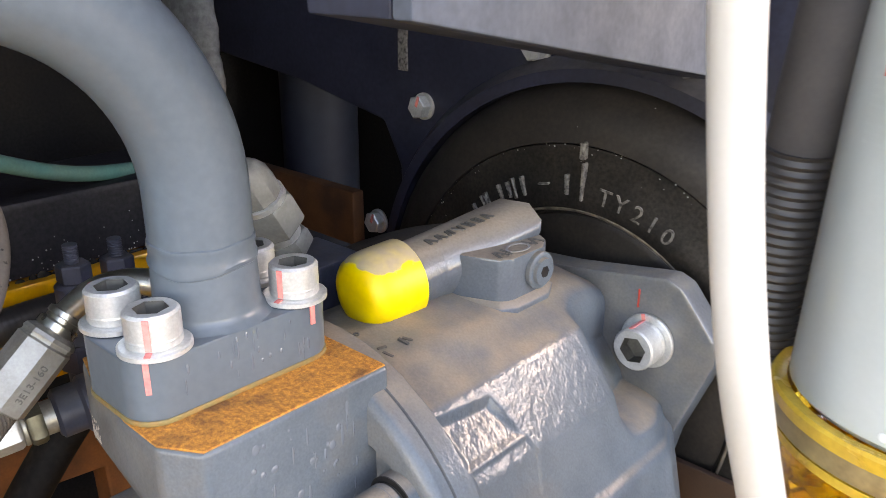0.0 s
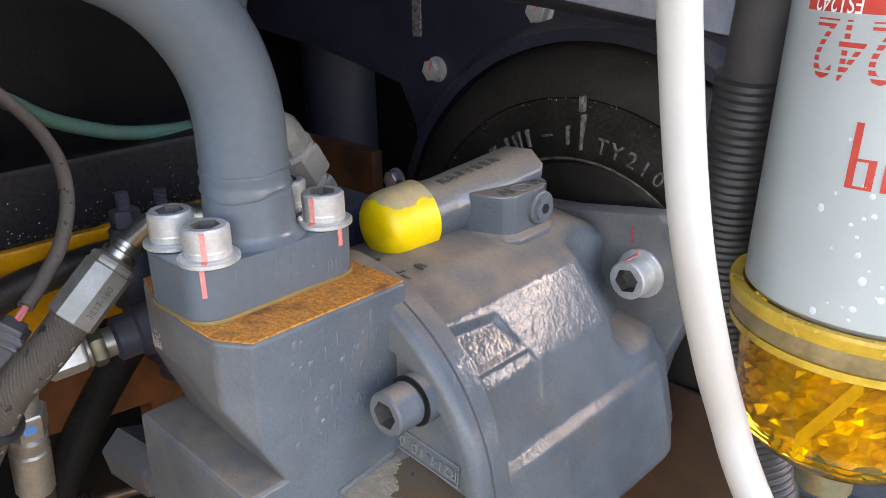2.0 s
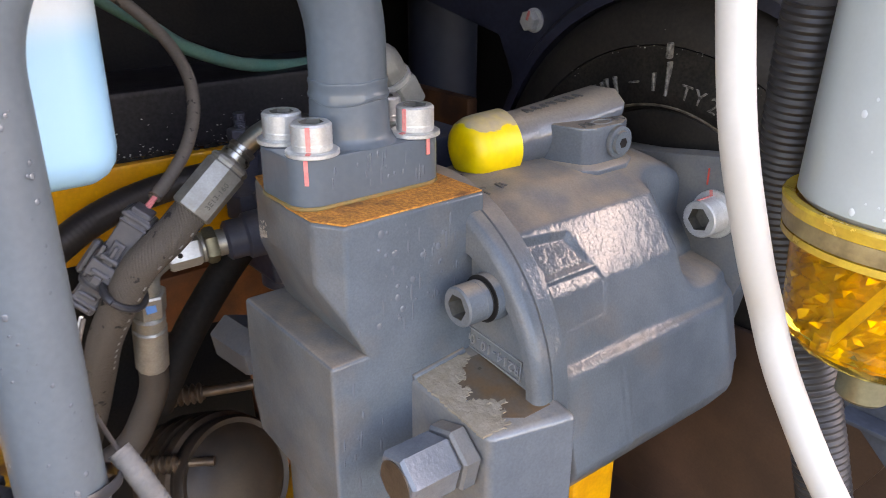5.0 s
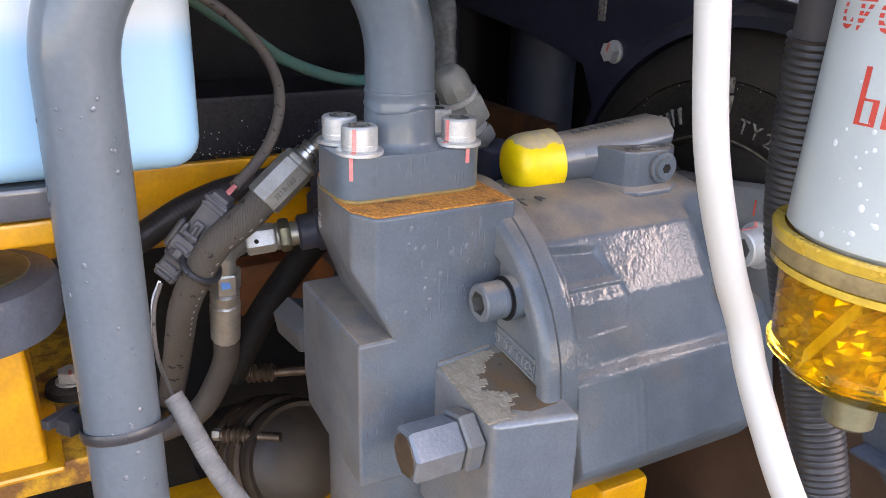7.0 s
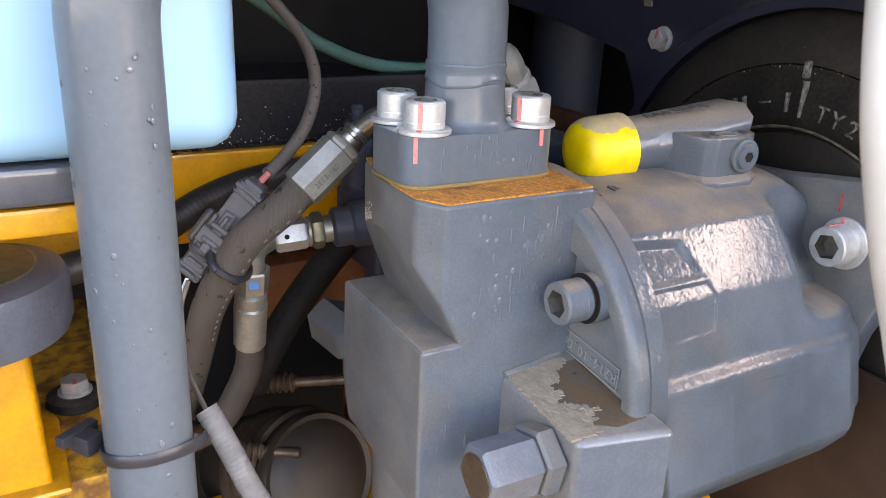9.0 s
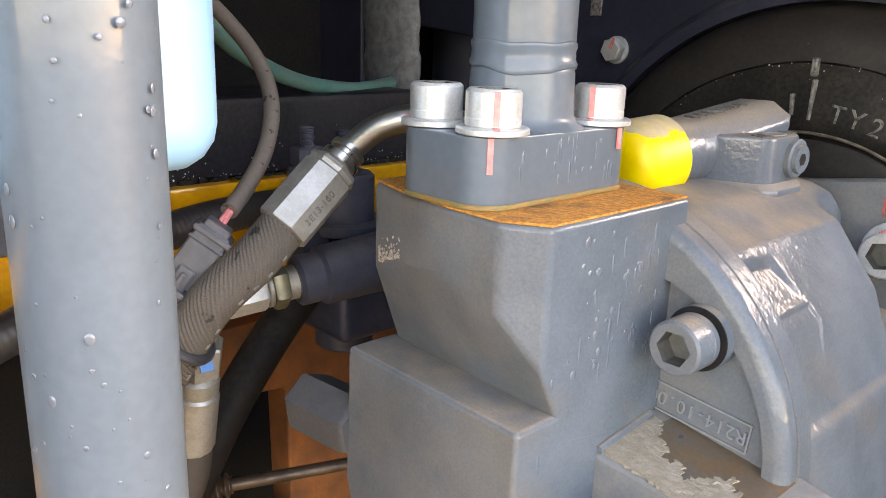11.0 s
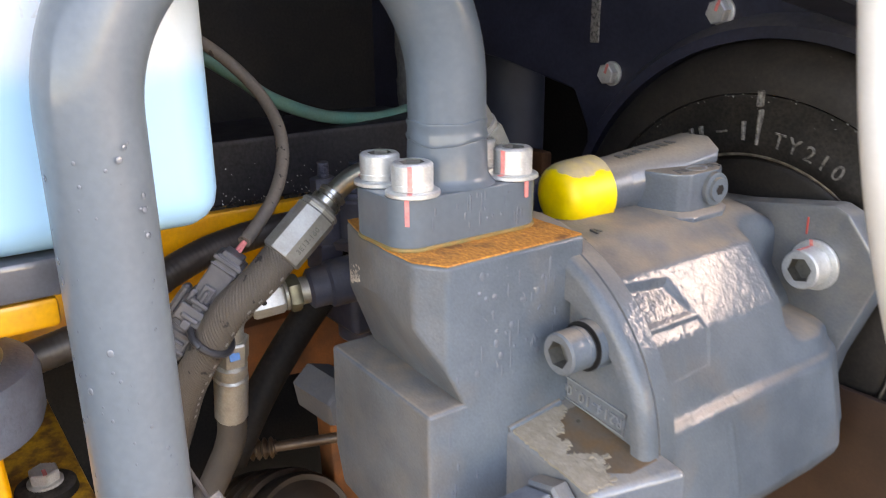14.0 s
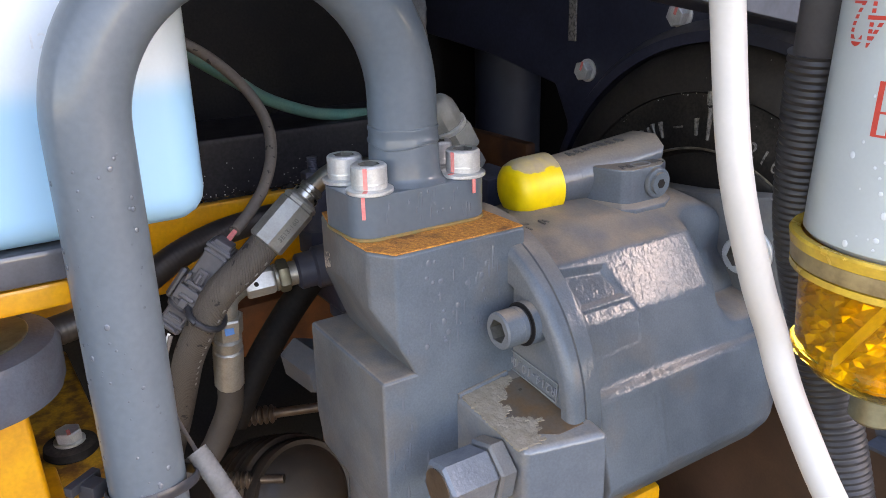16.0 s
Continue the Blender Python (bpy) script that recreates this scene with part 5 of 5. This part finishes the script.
    def patch(z0, z1, a0, a1, lift):
        bm = bmesh.new()
        n = max(2, int((a1 - a0) / 4))
        rows = []
        for z in (z0, z1):
            rows.append([bm.verts.new(b + w * (z - b.z) + Vector((math.cos(radians(q)), math.sin(radians(q)), 0)) * (R + lift)) for q in (a0 + (a1 - a0) * k / n for k in range(n + 1))])
        for k in range(n):
            bm.faces.new((rows[0][k], rows[0][k + 1], rows[1][k + 1], rows[1][k]))
        return bm
    def can_spot(g):
        q = radians(g.uniform(-105, -20))
        return b + w * g.uniform(0.006, 0.075) + Vector((math.cos(q), math.sin(q), 0)) * R, (math.cos(q), math.sin(q), 0)
    part("dew", drops(41, 60, can_spot, (0.0005, 0.0007, 0.0010, 0.0014)), DROPLET, f, "clear water drops", "stuff")
    part("label_band", patch(1.2715, 1.2795, -130, -30, 0.0002), RED_INK, f, "red printed band")
    part("label_box", patch(1.2815, 1.298, -128, -97, 0.0002), RED_INK, f, "red printed box")
    part("print", words("NEW", 0.0165, None, 0.00005, bent(1.2890, -112.5, lift=0.0006, narrow=0.70)), WHITE_INK, f)
    part("print", words("FS1242", 0.0088, None, 0.00005, bent(1.2755, -113, lift=0.0006, narrow=0.75)), WHITE_INK, f)
    # large striped number: letters cut by pale lines
    part("large_print", words("FS1242", 0.0285, None, 0.00005, bent(1.2615, -86, lift=0.0003, narrow=0.72)), RED_INK, f)
    for k in range(8):
        part("print_stripe", patch(1.2523 + 0.0027 * k, 1.2533 + 0.0027 * k, -134, -30, 0.0005), CAN, f)
    # maker's name, as plain bars
    for k, (a0, a1, z0, z1) in enumerate(((-95, -92, 1.201, 1.2255), (-92, -87.5, 1.2105, 1.2135), (-92, -87.5, 1.201, 1.204), (-87.5, -84.5, 1.201, 1.2135), (-81.5, -78.5, 1.201, 1.2135), (-78.5, -74.5, 1.201, 1.204), (-71, -62, 1.201, 1.2135), (-59, -50, 1.201, 1.2135), (-47, -38, 1.201, 1.2135))):
        part("brand_bar", patch(z0 + 0.0145, z1 + 0.0125, a0, a1, 0.0003), RED_INK, f)


build_filter()


# ---- tank ----
def build_tank():
    tank = thing("fluid_tank", (-0.09, -0.22, 1.15), "milky plastic tank half full of blue fluid", "fluid tank")

    def shell(z0, z1, g, bev):
        pts = []
        x0, x1, y0, y1, r = -0.143 + g, -0.0402 - g, -0.3935 + g, -0.1092 - g, 0.021 - g
        for cx, cy, a0 in ((x1 - r, y0 + r, -90), (x1 - r, y1 - r, 0), (x0 + r, y1 - r, 90), (x0 + r, y0 + r, 180)):
            pts += [(cx + r * math.cos(radians(a0 + q)), cy + r * math.sin(radians(a0 + q)), z0) for q in range(0, 91, 15)]
        return prism(pts, (0, 0, z1 - z0), bev, 4, angle=50)
    part("shell", shell(1.1449, 1.3945, 0.0, 0.018), TANK, tank, "milky shell, blue below the fluid level")
    part("moulded_text", words("12V", 0.011, basis((-0.0404, -0.1855, 1.2544), (0, 1, 0), (0, 0, 1)), 0.0003), STICK, tank)
    single("tank_tray", block((-0.148, -0.42, 1.1243), (-0.0441, -0.184, 1.1444), 0.004), TRAY, "dark grey tray under the tank", "tray")


build_tank()


# ---- yellow chassis and engine mount ----
def build_chassis():
    ch = thing("vehicle_chassis", (-0.2, -0.1, 0.6), "yellow painted chassis frame with rust stains", "vehicle frame")
    part("upper_plate", block((-0.33, -0.45, 1.02), (-0.255, 0.17, 1.095), 0.004), YELLOW, ch)
    part("tank_ledge", block((-0.20, -0.42, 1.1065), (-0.0518, -0.194, 1.1221), 0.003), YELLOW, ch)
    part("base_plate", block((-0.45, -0.5, 0.885), (-0.13, -0.168, 0.909), 0.004), YELLOW_RUST, ch, "rusty yellow base plate")
    col = [(-0.21, -0.287, 1.012), (-0.134, -0.287, 1.012), (-0.134, -0.226, 1.012), (-0.21, -0.226, 1.012), (-0.21, -0.287, 0.908), (-0.127, -0.287, 0.908), (-0.127, -0.222, 0.908), (-0.21, -0.222, 0.908)]
    part("column", hull(col, 0.004), YELLOW, ch, "yellow mount column")
    part("weld_foot", block((-0.215, -0.295, 0.908), (-0.117, -0.212, 0.914), 0.003), YELLOW, ch)
    part("yellow_bracket", block((0.005, 0.155, 0.74), (0.050, 0.205, 0.88), 0.006), YELLOW, ch)
    part("lower_rail", block((-0.30, -0.5, 0.70), (0.25, 0.2, 0.74), 0.003), YELLOW, ch)
    mt = thing("engine_mount", (-0.1615, -0.2587, 1.012), "round grey rubber engine mount with large bolt", "engine mount")
    c = Vector((-0.1615, -0.2587, 0))
    part("rubber", lathe([(1.012, 0.054), (1.015, 0.061), (1.022, 0.0635), (1.046, 0.0640), (1.053, 0.061), (1.056, 0.052), (1.056, 0.0)], c, (0, 0, 1), 72), MOUNT, mt, "weathered grey-painted rubber")
    part("washer", lathe([(1.0555, 0.0445), (1.0580, 0.0455), (1.0590, 0.044), (1.0590, 0)], c, (0, 0, 1), 56), OLIVE, mt, "yellow-zinc washer")
    part("bolt_head", hexrod(c + Vector((0, 0.004, 1.0590)), c + Vector((0, 0.004, 1.079)), 0.040, 0.002, 0.2), OLIVE, mt, "yellow-zinc bolt head")
    bolt = hex_bolt("chassis_bolt", "zinc bolt with red mark and black washer on the yellow plate", "chassis bolts", True, 0.019)
    part("rubber_washer", lathe([(-0.010, 0.020), (-0.008, 0.022), (-0.002, 0.021), (0.0, 0.018), (0, 0)], seg=32), BLACK, bolt, "black seat washer")
    bolt.matrix_basis = Matrix.Translation((-0.236, -0.197, 0.919))


build_chassis()


def build_back():
    beam = single("cross_beam", block((-0.36, -0.50, 1.096), (-0.262, 0.18, 1.150), 0.005), BEAM, "dirty black cross beam over the yellow frame", "beam")
    def beam_spot(g):
        return (-0.262, g.uniform(-0.12, 0.16), 1.0985 + 0.03 * g.random() ** 3), (1, 0, 0.2)
    part("dew", drops(31, 130, beam_spot, (0.0003, 0.0004, 0.0006)), DROPLET, beam, "pale water drops", "stuff")
    rng, lumps = random.Random(12), bmesh.new()
    for k in range(75):
        c = (-0.2625, -0.16 + 0.0048 * k + rng.uniform(-0.002, 0.002), 1.0955 - rng.uniform(0, 0.0025))
        m = Matrix.Translation(c) @ Matrix.Diagonal((0.5, rng.uniform(0.7, 1.5), rng.uniform(0.5, 1.2), 1))
        bmesh.ops.create_icosphere(lumps, subdivisions=2, radius=rng.uniform(0.0022, 0.0048), matrix=m)
    part("tar_edge", lumps, BLACK, beam, "ragged black tar along the lower edge", "stuff")
    br = thing("top_bracket", (0.02, 0.2, 1.265), "light grey painted angle bracket above the cover", "bracket")
    p, q = Vector((0.127, -0.004, 1.287)), Vector((0.1015, 0.298, 1.2350))
    part("face", prism([p, q, q + Vector((0, 0, 0.16)), p + Vector((0, 0, 0.10))], (-0.008, 0, 0), 0.001), BRACKET, br)
    part("lower_flange", prism([v + Vector((d, 0, 0)) for v, d in ((p, -0.0082), (q, -0.0082), (q, -0.045), (p, -0.045))], (0, 0, 0.006), 0.001), NAVY, br)
    col = single("grey_column", rod((-0.478, 0.448, 0.90), (-0.478, 0.448, 1.30), 0.046, 40, 0.004), COLUMN, "blue-grey round column, its paint darkened to look shaded", "column")
    bm = hose([(-0.336, 0.204, 1.00 + 0.02 * k) for k in range(26)], lambda g: 0.0345 + 0.0012 * math.sin(g * 160) + 0.0008 * math.sin(g * 410), 28, 0.006)
    for v in bm.verts:
        v.co.y = 0.204 + (v.co.y - 0.204) * 0.38
        v.co.x += 0.004 * math.sin(v.co.z * 23)
    sl = thing("woven_sleeve", (-0.336, 0.204, 1.0), "grey woven heat sleeve wrapped upright round a hose", "sleeve")
    part("wrap", bm, GREY_STRAP, sl)
    single("navy_post", block((-0.600, 0.300, 0.60), (-0.503, 0.330, 1.58), 0.004), NAVY, "dark navy upright post at the back of the bay", "post")
    f = thing("stud_fitting", (-0.21, 0.03, 1.06), "navy painted valve fitting with two studs", "pipe fitting")
    for x, y, z in ((-0.1915, 0.021, 1.114), (-0.1945, 0.050, 1.110)):
        part("body", rod((x, y, 1.03), (x, y, z), 0.0125, 24, 0.002), NAVY_FIT, f)
        part("base_nut", hexrod((x, y, 1.055), (x, y, 1.075), 0.028, 0.002, 0.3), NAVY_FIT, f)
        part("nut", hexrod((x, y, z), (x, y, z + 0.012), 0.018), NAVY_FIT, f)
        part("stud", hose([(x, y, z + 0.01), (x, y, z + 0.024)], ridged(0.0046, 0.0015, 0.0005), 16, 0.0004), NAVY_FIT, f)
    part("valve_body", rod((-0.188, 0.047, 0.99), (-0.188, 0.047, 1.108), 0.0195, 32, 0.002), NAVY_FIT, f)
    part("valve_flange", lathe([(0, 0.026), (0.001, 0.0285), (0.007, 0.0285), (0.008, 0.026)], (-0.188, 0.047, 1.070), (0, 0, 1), 36), NAVY_FIT, f)
    part("valve_base", hull([(x, y, z) for x in (-0.222, -0.155) for y in (0.022, 0.085) for z in (1.004, 1.066)], 0.006, 3), NAVY_FIT, f)
    single("drain_hose", hose([(-0.175, 0.050, 1.070), (-0.180, 0.029, 1.053), (-0.180, 0.004, 1.032), (-0.180, -0.023, 1.002), (-0.180, -0.049, 0.967), (-0.182, -0.075, 0.92)], 0.0125, 24), BLACK, "thick black rubber hose running down behind the fittings", "hose")
    dh = single("black_hose", hose([(-0.19, -0.25, 1.03), (-0.20, -0.16, 1.040), (-0.222, -0.09, 1.066), (-0.237, -0.035, 1.075), (-0.24, 0.03, 1.078), (-0.235, 0.1, 1.076)], ridged(0.0118, 0.0042, 0.00022), 20, 0.001), CORRUGATED, "thick black rubber hose along the yellow frame", "hose")
    single("orange_rail", block((-0.42, 0.286, 1.055), (-0.235, 0.300, 1.106), 0.003), ORANGE_SHADED, "orange rail behind the fittings, coloured dark for shade", "rail")
    single("return_hose", hose([(-0.22, 0.22, 1.05), (-0.15, 0.228, 1.085), (-0.10, 0.24, 1.105), (-0.06, 0.262, 1.108), (-0.03, 0.28, 1.09)], 0.0125, 20), RUBBER, "dark rubber hose in shade behind the valve", "hose")
    duct = thing("air_duct", (-0.1, 0.0, 0.85), "dark brown rubber air duct with spring clamps", "duct")
    w = Vector((0.80, 0.20, 0.37)).normalized()
    a = Vector((-0.237, 0.000, 0.778)) - w * 0.05
    part("duct", lathe([(-0.10, 0.052), (-0.05, 0.057), (0.0, 0.058), (0.040, 0.058), (0.046, 0.0605), (0.054, 0.0610), (0.059, 0.0580), (0.057, 0.0530), (0.061, 0.0490), (0.066, 0.0440), (0.071, 0.0300), (0.073, 0.0)], a, w, 64), DUCT, duct)
    for s0, r0 in ((-0.030, 0.0620), (-0.004, 0.0635), (0.022, 0.0640)):
        part("clamp_band", lathe([(0, r0 - 0.005), (0.0005, r0), (0.004, r0 + 0.0012), (0.0115, r0 + 0.0012), (0.0155, r0), (0.016, r0 - 0.005)], a + w * s0, w, 72, hollow=True), BROWN, duct)
    for p0, p1 in (((-0.238, -0.048, 0.888), (-0.165, 0.065, 0.906)), ((-0.262, -0.070, 0.812), (-0.225, -0.020, 0.816))):
        p0, p1 = Vector(p0), Vector(p1)
        way = (p1 - p0).normalized()
        cb = part("clamp_bolt", rod(p0, p1, 0.0045, 16), BROWN, duct)
        part("clamp_nut", hexrod(p0 - way * 0.008, p0, 0.011, 0.001), STEEL, cb)
        part("clamp_spring", hose([p0 + way * 0.004, p0 + way * 0.030], ridged(0.0092, 0.0056, 0.0034), 18, 0.0006), BROWN, cb)
    arc = [(AX + 0.229 * math.cos(radians(q)), 0.2815, AZ + 0.229 * math.sin(radians(q))) for q in range(-172, -7, 4)]
    single("lower_guard", prism(arc, (0, -0.005, 0), 0.001, 2), SUMP, "oily red-brown guard over the lower half of the cover", "guard")
    single("brown_sump", block((-0.28, 0.34, 0.5), (0.30, 0.40, 0.98), 0.01), SUMP, "oily dark red-brown sump under the cover", "sump")
    outline = [(-0.05, 0.985), (0.26, 0.992), (0.26, 0.72), (0.055, 0.72), (0.05, 0.925), (-0.05, 0.935)]
    pan = single("orange_bulkhead", prism([(-0.268, y, z) for y, z in outline], (-0.03, 0, 0), 0.003), ORANGE, "dull orange painted bulkhead plate in shade", "bulkhead")
    tie = thing("pipe_tie", (0.003, -0.179, 0.99), "black cable tie round the pipe with grey conduit", "cable tie")
    loop = []
    for k in range(49):
        q = 2 * math.pi * k / 48
        y = 0.0226 * math.sin(q)
        loop.append((0.002 + 0.0226 * math.cos(q), -0.179 + (y if y < 0 else y * 1.22), 1.008 + 0.005 * math.cos(q)))
    band = hose(loop, 0.0014, 8)
    for v in band.verts:
        v.co.z += (v.co.z - 1.008 - 0.005 * (v.co.x - 0.002) / 0.0236) * 1.6
    part("band", band, TIE, tie)
    own = block((-0.0062, -0.0055, -0.0050), (0.0062, 0.0055, 0.0050), 0.0010)
    own.transform(Matrix.Translation((-0.011, -0.2065, 1.010)) @ Matrix.Rotation(radians(35), 4, "Z"))
    part("buckle", own, TIE, tie)
    own = block((-0.003, -0.011, -0.003), (0.003, 0.011, 0.003), 0.0008)
    own.transform(Matrix.Translation((-0.016, -0.2105, 1.013)) @ Matrix.Rotation(radians(35), 4, "Z"))
    part("tail", own, TIE, tie)
    single("grey_conduit", hose([(0.001, -0.1495, 1.020), (0.007, -0.146, 1.012), (0.014, -0.141, 0.999), (0.022, -0.134, 0.980), (0.031, -0.123, 0.958), (0.043, -0.105, 0.93), (0.058, -0.08, 0.89)], ridged(0.0063, 0.0026, 0.00025), 20, 0.0006), CONDUIT, "thin dusty grey corrugated conduit tied to the pipe", "conduit")
    wr = thing("signal_wires", (-0.06, -0.145, 1.0), "bare white and dark wires behind the pipe", "wires")
    part("wire", hose([(-0.070, -0.140, 1.066), (-0.066, -0.146, 1.055), (-0.058, -0.149, 1.040), (-0.050, -0.150, 1.030)], 0.0010, 8), WIRE_WHITE, wr, "white wire")
    part("wire", hose([(-0.066, -0.140, 1.066), (-0.060, -0.147, 1.050), (-0.040, -0.1505, 1.028), (0.002, -0.1495, 1.019)], 0.0014, 8), SLEEVE, wr, "grey wire")


build_back()
